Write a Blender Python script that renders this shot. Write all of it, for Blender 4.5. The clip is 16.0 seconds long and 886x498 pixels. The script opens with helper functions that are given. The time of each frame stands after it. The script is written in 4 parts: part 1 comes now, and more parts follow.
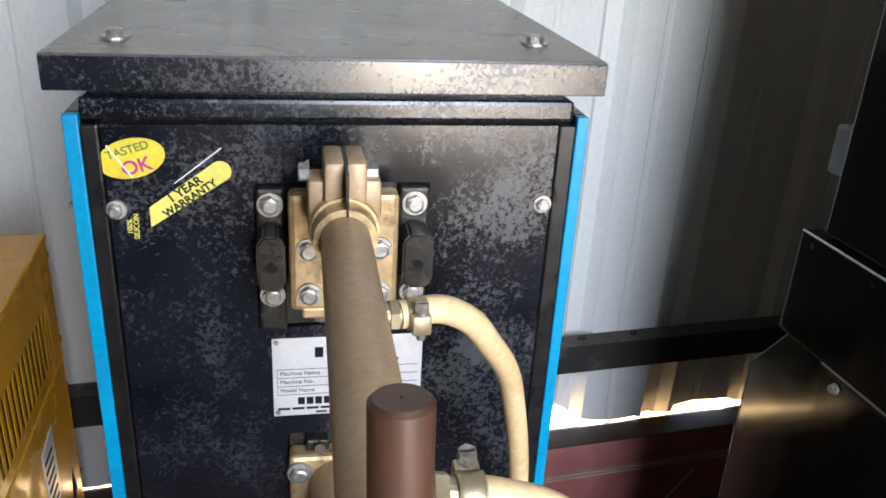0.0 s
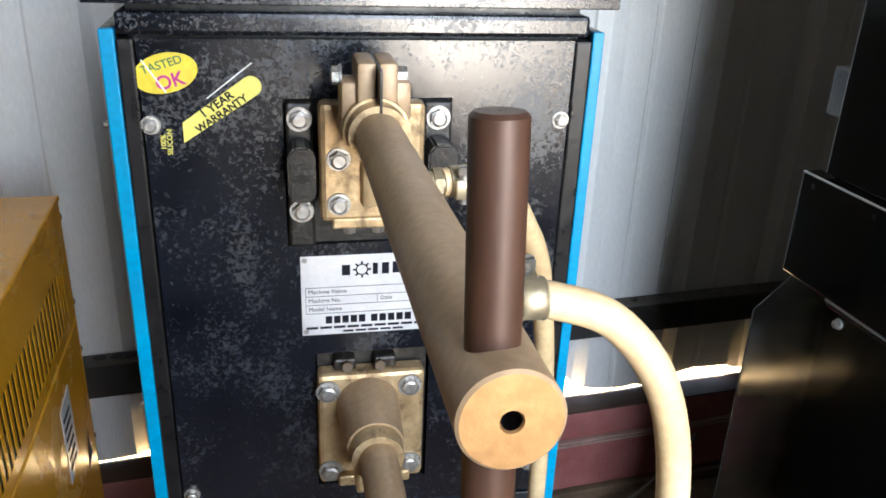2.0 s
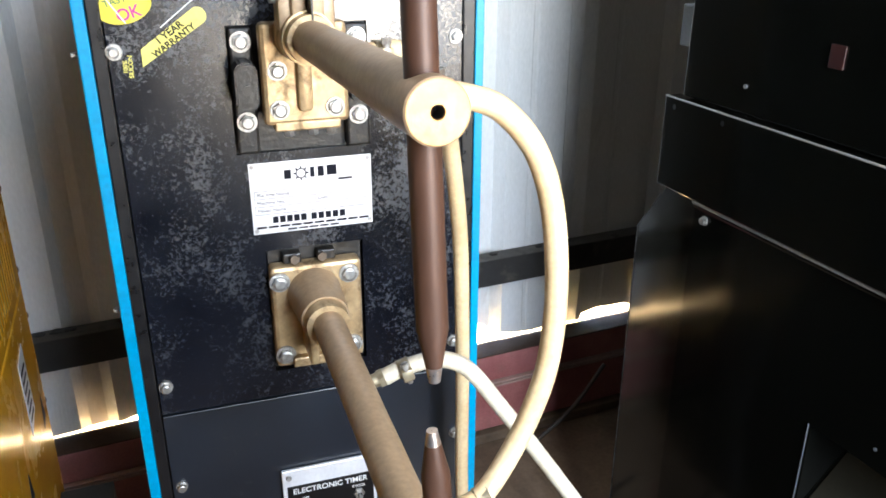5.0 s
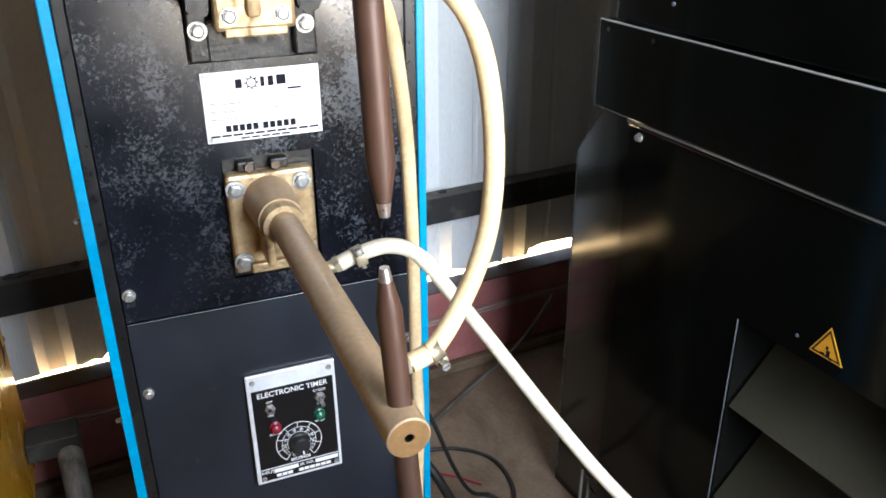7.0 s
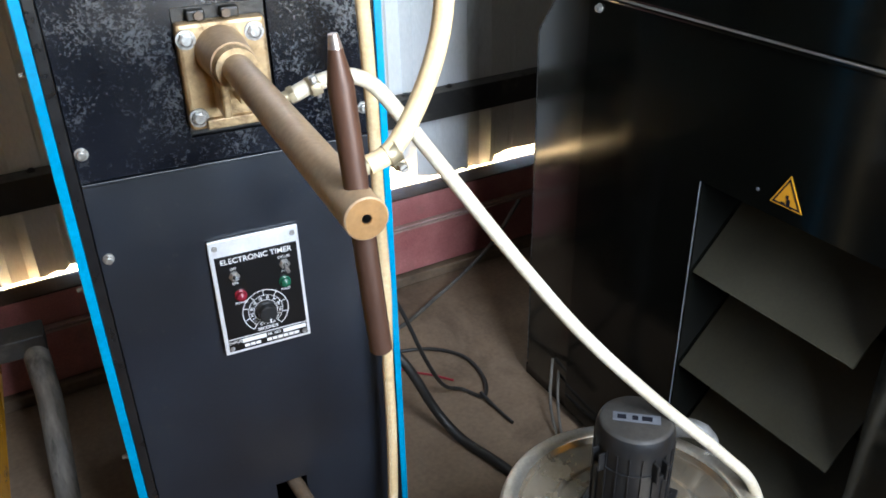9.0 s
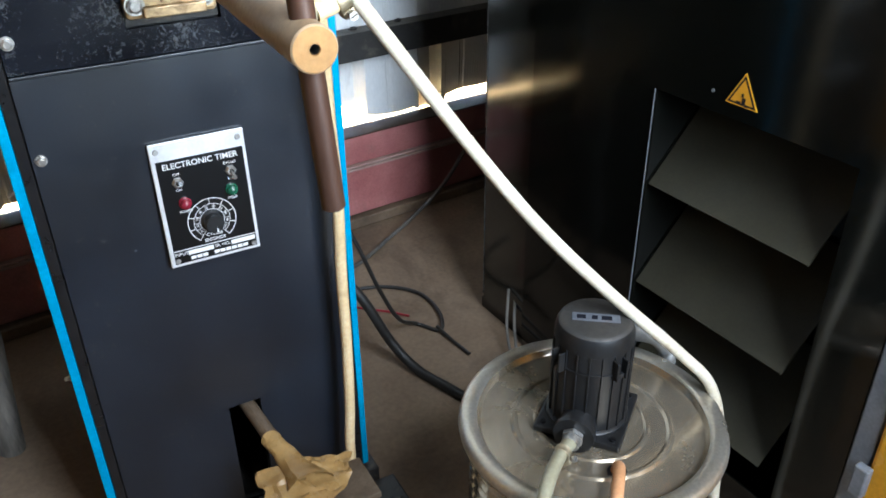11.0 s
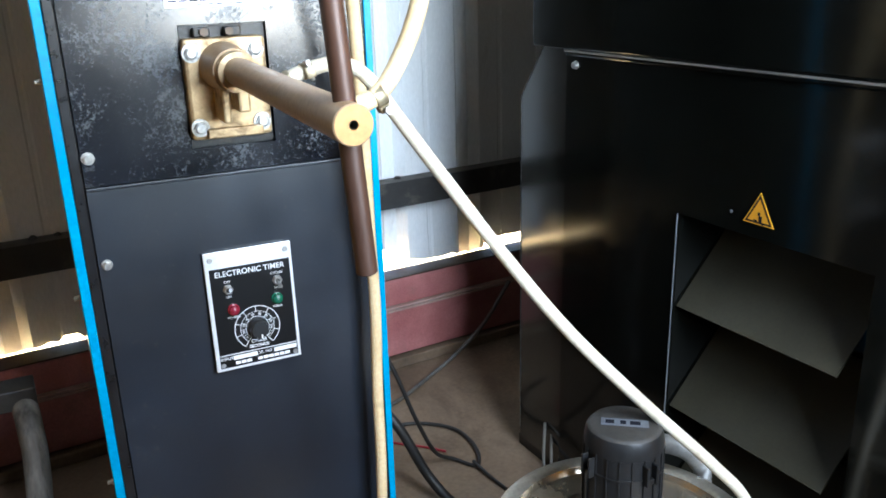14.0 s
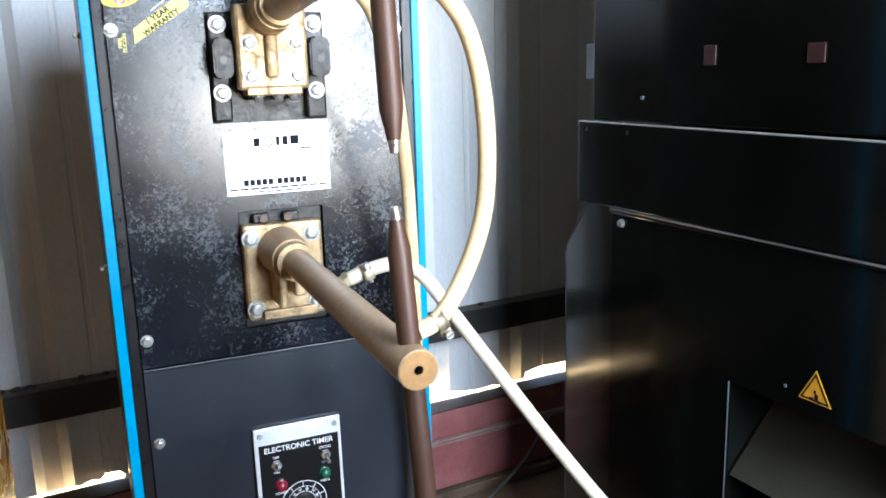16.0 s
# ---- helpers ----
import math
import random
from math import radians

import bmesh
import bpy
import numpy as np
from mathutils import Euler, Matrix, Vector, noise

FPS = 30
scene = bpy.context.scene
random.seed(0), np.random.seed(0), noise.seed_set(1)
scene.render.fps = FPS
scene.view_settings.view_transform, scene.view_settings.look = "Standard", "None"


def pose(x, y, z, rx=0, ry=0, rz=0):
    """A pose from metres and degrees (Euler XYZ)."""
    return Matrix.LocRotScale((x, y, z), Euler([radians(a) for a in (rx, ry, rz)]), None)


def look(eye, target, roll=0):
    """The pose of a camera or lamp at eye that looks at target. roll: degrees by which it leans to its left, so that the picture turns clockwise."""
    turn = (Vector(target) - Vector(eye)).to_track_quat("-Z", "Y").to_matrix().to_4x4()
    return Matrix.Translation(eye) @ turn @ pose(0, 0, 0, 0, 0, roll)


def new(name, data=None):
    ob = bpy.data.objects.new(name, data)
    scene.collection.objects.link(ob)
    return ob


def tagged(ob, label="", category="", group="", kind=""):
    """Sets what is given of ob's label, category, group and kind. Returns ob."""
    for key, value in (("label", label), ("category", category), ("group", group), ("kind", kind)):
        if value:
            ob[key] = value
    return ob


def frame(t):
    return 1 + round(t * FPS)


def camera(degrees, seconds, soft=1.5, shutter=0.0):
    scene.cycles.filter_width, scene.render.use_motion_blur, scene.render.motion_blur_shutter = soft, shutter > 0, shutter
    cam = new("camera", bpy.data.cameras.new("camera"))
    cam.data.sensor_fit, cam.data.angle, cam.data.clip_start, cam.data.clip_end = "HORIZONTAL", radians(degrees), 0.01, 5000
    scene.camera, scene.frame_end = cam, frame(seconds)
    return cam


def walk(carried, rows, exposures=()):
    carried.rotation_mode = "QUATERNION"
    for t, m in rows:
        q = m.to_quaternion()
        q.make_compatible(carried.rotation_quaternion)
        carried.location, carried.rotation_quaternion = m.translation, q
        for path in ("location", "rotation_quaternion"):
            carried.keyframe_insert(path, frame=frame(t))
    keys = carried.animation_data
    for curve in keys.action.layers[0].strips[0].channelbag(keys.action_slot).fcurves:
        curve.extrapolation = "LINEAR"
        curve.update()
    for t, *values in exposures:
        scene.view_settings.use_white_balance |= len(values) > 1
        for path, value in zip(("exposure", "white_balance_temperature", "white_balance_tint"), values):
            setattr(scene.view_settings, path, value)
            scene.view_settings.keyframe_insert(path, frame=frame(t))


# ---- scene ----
cam = camera(56.4, 16.0, soft=1.7)
PATH = [
    (0, (-0.042, -0.684, 1.568), (0.319, 1.11, 0.761), 3.3),
    (0.5, (-0.029, -0.688, 1.536), (0.326, 1.107, 0.729), 3.2),
    (1, (-0.035, -0.698, 1.528), (0.321, 1.1, 0.727), 3.2),
    (1.5, (-0.06, -0.714, 1.505), (0.31, 1.081, 0.704), 2.8),
    (2, (-0.08, -0.733, 1.5), (0.306, 1.061, 0.704), 2.4),
    (2.5, (-0.088, -0.76, 1.476), (0.321, 1.028, 0.679), 2.2),
    (3, (-0.092, -0.781, 1.462), (0.37, 0.991, 0.658), 1.4),
    (3.5, (-0.104, -0.821, 1.472), (0.407, 0.942, 0.677), 0.8),
    (6, (-0.157, -0.959, 1.427), (0.49, 0.769, 0.656), 0.2),
    (6.5, (-0.161, -0.976, 1.418), (0.514, 0.722, 0.605), 0.2),
    (7, (-0.168, -0.999, 1.397), (0.526, 0.674, 0.549), -0.3),
    (7.5, (-0.169, -1.02, 1.384), (0.54, 0.632, 0.508), -0.5),
    (8, (-0.169, -1.044, 1.352), (0.549, 0.589, 0.446), -0.7),
    (8.5, (-0.18, -1.052, 1.325), (0.539, 0.565, 0.393), -1.0),
    (9, (-0.179, -1.048, 1.28), (0.556, 0.547, 0.322), -1.3),
    (9.5, (-0.189, -1.039, 1.245), (0.585, 0.52, 0.259), -1.4),
    (10, (-0.191, -1.036, 1.228), (0.619, 0.479, 0.204), -1.2),
    (12.5, (-0.213, -1.137, 1.119), (0.606, 0.422, 0.171), -0.3),
    (13, (-0.228, -1.153, 1.118), (0.59, 0.45, 0.245), -0.4),
    (13.5, (-0.23, -1.162, 1.113), (0.577, 0.503, 0.354), -1.1),
    (14, (-0.222, -1.155, 1.125), (0.591, 0.558, 0.487), -1.6),
    (14.5, (-0.228, -1.141, 1.142), (0.572, 0.608, 0.595), -1.7),
    (15, (-0.234, -1.135, 1.167), (0.551, 0.634, 0.665), -1.7),
    (15.5, (-0.238, -1.131, 1.201), (0.535, 0.657, 0.747), -1.7),
    (16, (-0.23, -1.121, 1.247), (0.539, 0.675, 0.823), -1.6),
]
EXPOSURES = [(0.0, 3.62, 6250, 10), (2.0, 3.68, 6150, 8), (3.5, 3.90, 6180, 8), (7.0, 4.12, 6100, 8), (10.0, 4.20, 5950, 5), (13.0, 4.25, 5750, 3), (14.5, 4.34, 5720, 4), (16.0, 4.18, 5720, 6)]
walk(cam, [(t, look(eye, target, roll)) for t, eye, target, roll in PATH], EXPOSURES)

# ---- world and light ----
SUN_AZ, SUN_EL = 62.0, 66.0          # degrees: from +x towards +y, above the horizon
world = bpy.data.worlds.new("sky")
scene.world = world
world.use_nodes = True
wn = world.node_tree.nodes
sky = wn.new("ShaderNodeTexSky")
sky.sky_type = "NISHITA"
sky.sun_disc = False
sky.sun_elevation = radians(SUN_EL)
sky.sun_rotation = radians(90 - SUN_AZ)
world.node_tree.links.new(sky.outputs["Color"], wn["Background"].inputs["Color"])
wn["Background"].inputs["Strength"].default_value = 0.12

sun_dir = Vector((math.cos(radians(SUN_AZ)) * math.cos(radians(SUN_EL)), math.sin(radians(SUN_AZ)) * math.cos(radians(SUN_EL)), math.sin(radians(SUN_EL))))
sun_data = bpy.data.lights.new("sun", "SUN")
sun_data.energy, sun_data.angle, sun_data.color = 4.8, radians(0.5), (1.0, 0.82, 0.56)
sun = new("sun", sun_data)
sun.matrix_world = look(sun_dir * 30, (0, 0, 0))

# daylight from a tall window assumed behind the camera, unseen; glare sets its direction
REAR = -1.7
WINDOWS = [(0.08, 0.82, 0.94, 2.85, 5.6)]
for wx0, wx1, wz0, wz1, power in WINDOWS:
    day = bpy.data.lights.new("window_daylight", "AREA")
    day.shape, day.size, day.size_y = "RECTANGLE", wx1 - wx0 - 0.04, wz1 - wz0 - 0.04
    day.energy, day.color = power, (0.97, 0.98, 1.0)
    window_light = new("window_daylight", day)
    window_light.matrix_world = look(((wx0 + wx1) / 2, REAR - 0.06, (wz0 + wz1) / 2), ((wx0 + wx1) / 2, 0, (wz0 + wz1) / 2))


# ---- materials ----
def nodes_of(name):
    m = bpy.data.materials.new(name)
    m.use_nodes = True
    nt = m.node_tree
    return m, nt, nt.nodes["Principled BSDF"]


def coords(nt, scale=(1, 1, 1)):
    tc, mp = nt.nodes.new("ShaderNodeTexCoord"), nt.nodes.new("ShaderNodeMapping")
    mp.inputs["Scale"].default_value = scale
    nt.links.new(tc.outputs["Object"], mp.inputs["Vector"])
    return mp.outputs["Vector"]


def noise_tex(nt, vec, scale, detail=4.0, rough=0.55, distort=0.0):
    n = nt.nodes.new("ShaderNodeTexNoise")
    n.inputs["Scale"].default_value, n.inputs["Detail"].default_value = scale, detail
    n.inputs["Roughness"].default_value, n.inputs["Distortion"].default_value = rough, distort
    nt.links.new(vec, n.inputs["Vector"])
    return n.outputs["Fac"]


def ramp(nt, fac, stops):
    r = nt.nodes.new("ShaderNodeValToRGB")
    while len(r.color_ramp.elements) < len(stops):
        r.color_ramp.elements.new(0.5)
    for el, (pos, c) in zip(r.color_ramp.elements, stops):
        el.position = pos
        el.color = (c, c, c, 1) if isinstance(c, (int, float)) else (*c, 1)
    nt.links.new(fac, r.inputs["Fac"])
    return r.outputs["Color"]


def mix(nt, fac, a, b, kind="MIX"):
    n = nt.nodes.new("ShaderNodeMix")
    n.data_type, n.blend_type = "RGBA", kind
    for sock, v in ((n.inputs["Factor"], fac), (n.inputs["A"], a), (n.inputs["B"], b)):
        if isinstance(v, (int, float)):
            sock.default_value = v if sock.type == "VALUE" else (v, v, v, 1)
        elif isinstance(v, tuple):
            sock.default_value = (*v, 1)
        else:
            nt.links.new(v, sock)
    return n.outputs["Result"]


def bump(nt, bsdf, fac, strength, dist=0.002):
    b = nt.nodes.new("ShaderNodeBump")
    b.inputs["Strength"].default_value, b.inputs["Distance"].default_value = strength, dist
    nt.links.new(fac, b.inputs["Height"])
    nt.links.new(b.outputs["Normal"], bsdf.inputs["Normal"])


def surface(name, dark, light, scale=20.0, rough=(0.4, 0.6), metal=0.0, bumps=0.1, stretch=(1, 1, 1), fine=180.0, dirt=None, dirt_scale=6.0, dirt_at=(0.55, 0.72), spec=0.5):
    """Two tones in a broad noise, a fine grain in relief and gloss, and dirt in patches."""
    m, nt, p = nodes_of(name)
    vec = coords(nt, stretch)
    big = noise_tex(nt, vec, scale)
    col = ramp(nt, big, [(0.3, dark), (0.7, light)])
    small = noise_tex(nt, vec, fine, 3.0)
    col = mix(nt, 0.25, col, ramp(nt, small, [(0.3, 0.25), (0.7, 0.75)]), "OVERLAY")
    rg = ramp(nt, noise_tex(nt, vec, scale * 2.3), [(0.3, rough[0]), (0.7, rough[1])])
    if dirt:
        patch = ramp(nt, noise_tex(nt, vec, dirt_scale, 6.0, 0.65, 0.4), [(dirt_at[0], 0.0), (dirt_at[1], 1.0)])
        col = mix(nt, patch, col, dirt)
        rg = mix(nt, patch, rg, 0.75)
    nt.links.new(col, p.inputs["Base Color"])
    nt.links.new(rg, p.inputs["Roughness"])
    p.inputs["Metallic"].default_value = metal
    p.inputs["Specular IOR Level"].default_value = spec
    bump(nt, p, small, bumps)
    return m


def mottled_enamel():
    """Glossy blue-black enamel, worn to dull grey flecks in clusters, with a thin uneven film of dust."""
    m, nt, p = nodes_of("mottled_black_enamel")
    vec = coords(nt)
    fleck = noise_tex(nt, vec, 210.0, 10.0, 0.78, 0.5)
    cloud = noise_tex(nt, vec, 11.0, 4.0, 0.6)
    field = nt.nodes.new("ShaderNodeMath")
    field.operation = "MULTIPLY_ADD"
    nt.links.new(cloud, field.inputs[0])
    field.inputs[1].default_value = 0.60
    nt.links.new(fleck, field.inputs[2])
    grad = nt.nodes.new("ShaderNodeVectorMath")      # denser flecks towards the upper right put the glare there into the colour
    grad.operation = "DOT_PRODUCT"
    nt.links.new(vec, grad.inputs[0])
    grad.inputs[1].default_value = (0.08, 0.0, 0.05)
    worn = nt.nodes.new("ShaderNodeMath")
    worn.operation = "ADD"
    nt.links.new(field.outputs[0], worn.inputs[0])
    nt.links.new(grad.outputs["Value"], worn.inputs[1])
    half = nt.nodes.new("ShaderNodeMath")
    half.operation = "MULTIPLY"
    nt.links.new(worn.outputs[0], half.inputs[0])
    half.inputs[1].default_value = 0.5
    dull = ramp(nt, half.outputs[0], [(0.438, 0.0), (0.520, 1.0)])
    chip = ramp(nt, noise_tex(nt, vec, 240.0, 5.0, 0.7), [(0.68, 0.0), (0.72, 1.0)])
    film = ramp(nt, noise_tex(nt, vec, 5.0, 5.0, 0.6, 0.3), [(0.38, 0.0), (0.70, 1.0)])
    col = mix(nt, film, (0.0022, 0.0030, 0.0062), (0.0085, 0.0104, 0.0165))
    col = mix(nt, dull, col, (0.024, 0.028, 0.036))
    nt.links.new(mix(nt, chip, col, (0.20, 0.20, 0.21)), p.inputs["Base Color"])
    nt.links.new(mix(nt, dull, mix(nt, film, 0.17, 0.26), 0.53), p.inputs["Roughness"])
    nt.links.new(mix(nt, dull, 0.75, 1.0), p.inputs["Specular IOR Level"])
    bump(nt, p, fleck, 0.10, 0.001)
    return m


def plain(name, col, rough=0.5, metal=0.0):
    m, nt, p = nodes_of(name)
    vec = coords(nt)
    n = noise_tex(nt, vec, 60.0, 4.0)
    nt.links.new(mix(nt, ramp(nt, n, [(0.3, 0.0), (0.75, 0.35)]), col, tuple(c * 0.55 for c in col)), p.inputs["Base Color"])
    p.inputs["Roughness"].default_value, p.inputs["Metallic"].default_value = rough, metal
    return m


ENAMEL = mottled_enamel()
SATIN = surface("satin_black_panel", (0.0020, 0.0034, 0.0065), (0.0078, 0.0124, 0.0210), 4.0, (0.33, 0.44), bumps=0.06, fine=320.0, spec=0.75, dirt=(0.035, 0.035, 0.036), dirt_scale=75.0, dirt_at=(0.645, 0.74))
BLUE = surface("blue_edge_paint", (0.0, 0.21, 0.41), (0.0, 0.265, 0.48), 12.0, (0.3, 0.42), bumps=0.04)
BLACK_EDGE = surface("black_frame_paint", (0.004, 0.004, 0.005), (0.009, 0.009, 0.010), 30.0, (0.25, 0.42), bumps=0.12, dirt=(0.07, 0.065, 0.06), dirt_scale=55.0, dirt_at=(0.68, 0.80))
# lid grey partly stands in for the pale wall mirrored in it
LID = surface("dusty_lid_with_reflection", (0.070, 0.064, 0.057), (0.098, 0.089, 0.079), 3.0, (0.24, 0.32), bumps=0.04, dirt=(0.11, 0.10, 0.09), dirt_scale=10.0, dirt_at=(0.6, 0.95))
BRASS = surface("cast_bronze", (0.40, 0.275, 0.14), (0.58, 0.43, 0.245), 35.0, (0.36, 0.55), 0.55, 0.3, fine=120.0, dirt=(0.09, 0.052, 0.026), dirt_scale=34.0, dirt_at=(0.52, 0.72))
ARM = surface("oxidised_arm_bronze", (0.345, 0.235, 0.135), (0.395, 0.275, 0.165), 9.0, (0.4, 0.52), 0.2, 0.015, dirt=(0.31, 0.21, 0.12), dirt_scale=7.0, dirt_at=(0.6, 0.95))
CUT = surface("turned_brass_face", (0.31, 0.172, 0.070), (0.355, 0.205, 0.086), 60.0, (0.40, 0.50), 0.7, 0.1)
COPPER = surface("brown_copper_rod", (0.050, 0.023, 0.014), (0.072, 0.034, 0.021), 12.0, (0.42, 0.54), 0.2, 0.05, stretch=(1, 1, 0.3))
TIP = surface("dressed_copper_tip", (0.45, 0.40, 0.38), (0.7, 0.62, 0.58), 80.0, (0.25, 0.4), 0.9, 0.05)
ZINC = surface("zinc_bolt", (0.32, 0.31, 0.29), (0.54, 0.53, 0.51), 90.0, (0.32, 0.52), 0.85, 0.15, dirt=(0.2, 0.17, 0.12), dirt_scale=120.0, dirt_at=(0.55, 0.7))
STEEL_BLACK = surface("blackened_steel", (0.010, 0.0095, 0.009), (0.028, 0.025, 0.022), 40.0, (0.28, 0.5), 0.2, 0.3, dirt=(0.09, 0.07, 0.05), dirt_scale=60.0)
HOSE = surface("cream_rubber_hose", (0.61, 0.445, 0.235), (0.725, 0.56, 0.33), 16.0, (0.38, 0.5), bumps=0.05, dirt=(0.5, 0.36, 0.2), dirt_scale=20.0)
HOSE_WHITE = surface("white_rubber_hose", (0.55, 0.49, 0.37), (0.68, 0.62, 0.49), 16.0, (0.38, 0.5), bumps=0.05, dirt=(0.45, 0.37, 0.27), dirt_scale=18.0, dirt_at=(0.6, 0.75))
HOSE_ORANGE = surface("orange_rubber_hose", (0.52, 0.25, 0.11), (0.62, 0.33, 0.17), 20.0, (0.4, 0.5), bumps=0.05)
HOSE_GREEN = surface("pale_green_hose", (0.24, 0.22, 0.145), (0.33, 0.305, 0.215), 20.0, (0.3, 0.45), bumps=0.05)
CLAMP = surface("hose_clamp_steel", (0.30, 0.25, 0.16), (0.46, 0.40, 0.28), 60.0, (0.36, 0.52), 0.7, 0.1)
PLATE = surface("brushed_name_plate", (0.66, 0.66, 0.68), (0.78, 0.78, 0.79), 30.0, (0.3, 0.42), 0.35, 0.04)
INK = plain("black_ink", (0.010, 0.010, 0.016), 0.75)
INK.node_tree.nodes["Principled BSDF"].inputs["Specular IOR Level"].default_value = 0.15
WHITE_INK = plain("white_ink", (0.78, 0.78, 0.76), 0.5)
YELLOW_STICKER = surface("yellow_sticker", (0.62, 0.56, 0.10), (0.72, 0.66, 0.16), 30.0, (0.3, 0.4), bumps=0.02)
GOLD_STICKER = surface("gold_sticker", (0.55, 0.44, 0.03), (0.68, 0.56, 0.06), 30.0, (0.25, 0.4), bumps=0.02)
PURPLE = plain("magenta_ink", (0.42, 0.02, 0.22), 0.4)
GREEN_INK = plain("green_ink", (0.02, 0.13, 0.06), 0.4)
DIAL_BLACK = plain("timer_black", (0.004, 0.004, 0.0045), 0.3)
RED_LENS = plain("red_lamp_lens", (0.19, 0.015, 0.028), 0.25)
DARK_RED = plain("dark_red_patch", (0.024, 0.001, 0.0015), 0.5)
GREEN_LENS = plain("green_lamp_lens", (0.015, 0.09, 0.05), 0.25)
SHEET = surface("white_wall_sheet", (0.66, 0.67, 0.66), (0.76, 0.77, 0.76), 3.0, (0.4, 0.55), bumps=0.03, stretch=(1, 1, 0.35), dirt=(0.34, 0.30, 0.24), dirt_scale=5.0, dirt_at=(0.62, 0.85))
GIRT = surface("black_girt_paint", (0.016, 0.015, 0.014), (0.032, 0.03, 0.027), 8.0, (0.5, 0.7), bumps=0.1, dirt=(0.09, 0.08, 0.065), dirt_scale=10.0)
RED_OXIDE = surface("red_oxide_paint", (0.27, 0.085, 0.080), (0.44, 0.180, 0.165), 6.0, (0.45, 0.65), bumps=0.15, dirt=(0.17, 0.11, 0.085), dirt_scale=7.0, dirt_at=(0.52, 0.78))
FLOOR = surface("dusty_concrete", (0.145, 0.098, 0.063), (0.245, 0.178, 0.120), 3.0, (0.7, 0.9), bumps=0.35, fine=90.0, dirt=(0.075, 0.052, 0.034), dirt_scale=2.5, dirt_at=(0.5, 0.72), spec=0.3)
YARD = surface("pale_yard_ground", (0.54, 0.40, 0.22), (0.66, 0.51, 0.30), 2.0, (0.8, 0.95), bumps=0.3, spec=0.2)
INNER = surface("grey_inner_wall", (0.050, 0.042, 0.034), (0.080, 0.068, 0.055), 2.0, (0.6, 0.8), bumps=0.05)
ROOF = surface("dull_roof_sheet", (0.08, 0.075, 0.07), (0.12, 0.115, 0.105), 2.0, (0.5, 0.7), bumps=0.05)
MACHINE = surface("dark_green_black_powder_coat", (0.0018, 0.0020, 0.0016), (0.0040, 0.0043, 0.0034), 4.0, (0.10, 0.15), bumps=0.012, fine=420.0, spec=0.45)
REAR_STEEL = surface("satin_rear_plate", (0.010, 0.010, 0.0075), (0.017, 0.0165, 0.012), 9.0, (0.10, 0.14), bumps=0.02, fine=300.0, spec=0.9)
VANE = surface("olive_dusty_vane", (0.019, 0.017, 0.009), (0.029, 0.026, 0.0145), 5.0, (0.5, 0.7), bumps=0.05)
YELLOW = surface("yellow_cabinet_paint", (0.50, 0.225, 0.008), (0.60, 0.285, 0.015), 5.0, (0.17, 0.27), bumps=0.03, dirt=(0.42, 0.22, 0.03), dirt_scale=6.0)
# tone of the strips that stand in for light along panel edges
GLINT = surface("pale_edge_glint", (0.26, 0.26, 0.25), (0.42, 0.42, 0.40), 30.0, (0.35, 0.5), 0.3, 0.1, stretch=(0.2, 1, 1))
GREY_EDGE = surface("grey_edge_trim", (0.12, 0.13, 0.15), (0.2, 0.21, 0.23), 14.0, (0.35, 0.5), 0.3, 0.05)
SIGN_YELLOW = plain("warning_yellow", (0.78, 0.36, 0.02), 0.4)
DRUM = surface("galvanised_drum_steel", (0.58, 0.54, 0.46), (0.70, 0.66, 0.58), 6.0, (0.10, 0.18), 0.9, 0.02, dirt=(0.40, 0.35, 0.27), dirt_scale=8.0, dirt_at=(0.60, 0.95))
DRUM_LID = surface("brown_stained_drum_lid", (0.34, 0.28, 0.20), (0.45, 0.385, 0.295), 6.0, (0.14, 0.24), 0.75, 0.02, dirt=(0.26, 0.20, 0.13), dirt_scale=9.0, dirt_at=(0.55, 0.9))
RIM = surface("dull_rim_steel", (0.46, 0.42, 0.35), (0.58, 0.54, 0.46), 7.0, (0.26, 0.38), 0.8, 0.03, dirt=(0.30, 0.25, 0.18), dirt_scale=12.0, dirt_at=(0.55, 0.85))
PLASTIC = surface("black_motor_plastic", (0.007, 0.007, 0.0075), (0.014, 0.014, 0.0145), 25.0, (0.36, 0.5), bumps=0.08, spec=0.4)
DUSTY_PLASTIC = surface("dusty_motor_plastic", (0.024, 0.022, 0.019), (0.044, 0.039, 0.034), 22.0, (0.5, 0.66), bumps=0.08, dirt=(0.03, 0.029, 0.028), dirt_scale=40.0)
GIRT_DUST = surface("dusty_girt_top", (0.055, 0.050, 0.043), (0.10, 0.092, 0.08), 9.0, (0.6, 0.8), bumps=0.2, dirt=(0.03, 0.027, 0.023), dirt_scale=16.0)
LEDGE = surface("brown_stained_ledge", (0.040, 0.022, 0.015), (0.070, 0.040, 0.028), 10.0, (0.75, 0.9), bumps=0.2, spec=0.15)
LIP = surface("dusty_red_lip", (0.27, 0.16, 0.135), (0.40, 0.28, 0.24), 12.0, (0.5, 0.7), bumps=0.1)
EDGE_DARK = surface("dark_edge_glint", (0.05, 0.05, 0.048), (0.09, 0.088, 0.082), 20.0, (0.22, 0.34), 0.6, 0.05)
RUBBER = surface("black_cable_rubber", (0.012, 0.011, 0.010), (0.022, 0.02, 0.018), 25.0, (0.45, 0.6), bumps=0.05)
RED_WIRE = plain("red_wire", (0.28, 0.02, 0.03), 0.5)
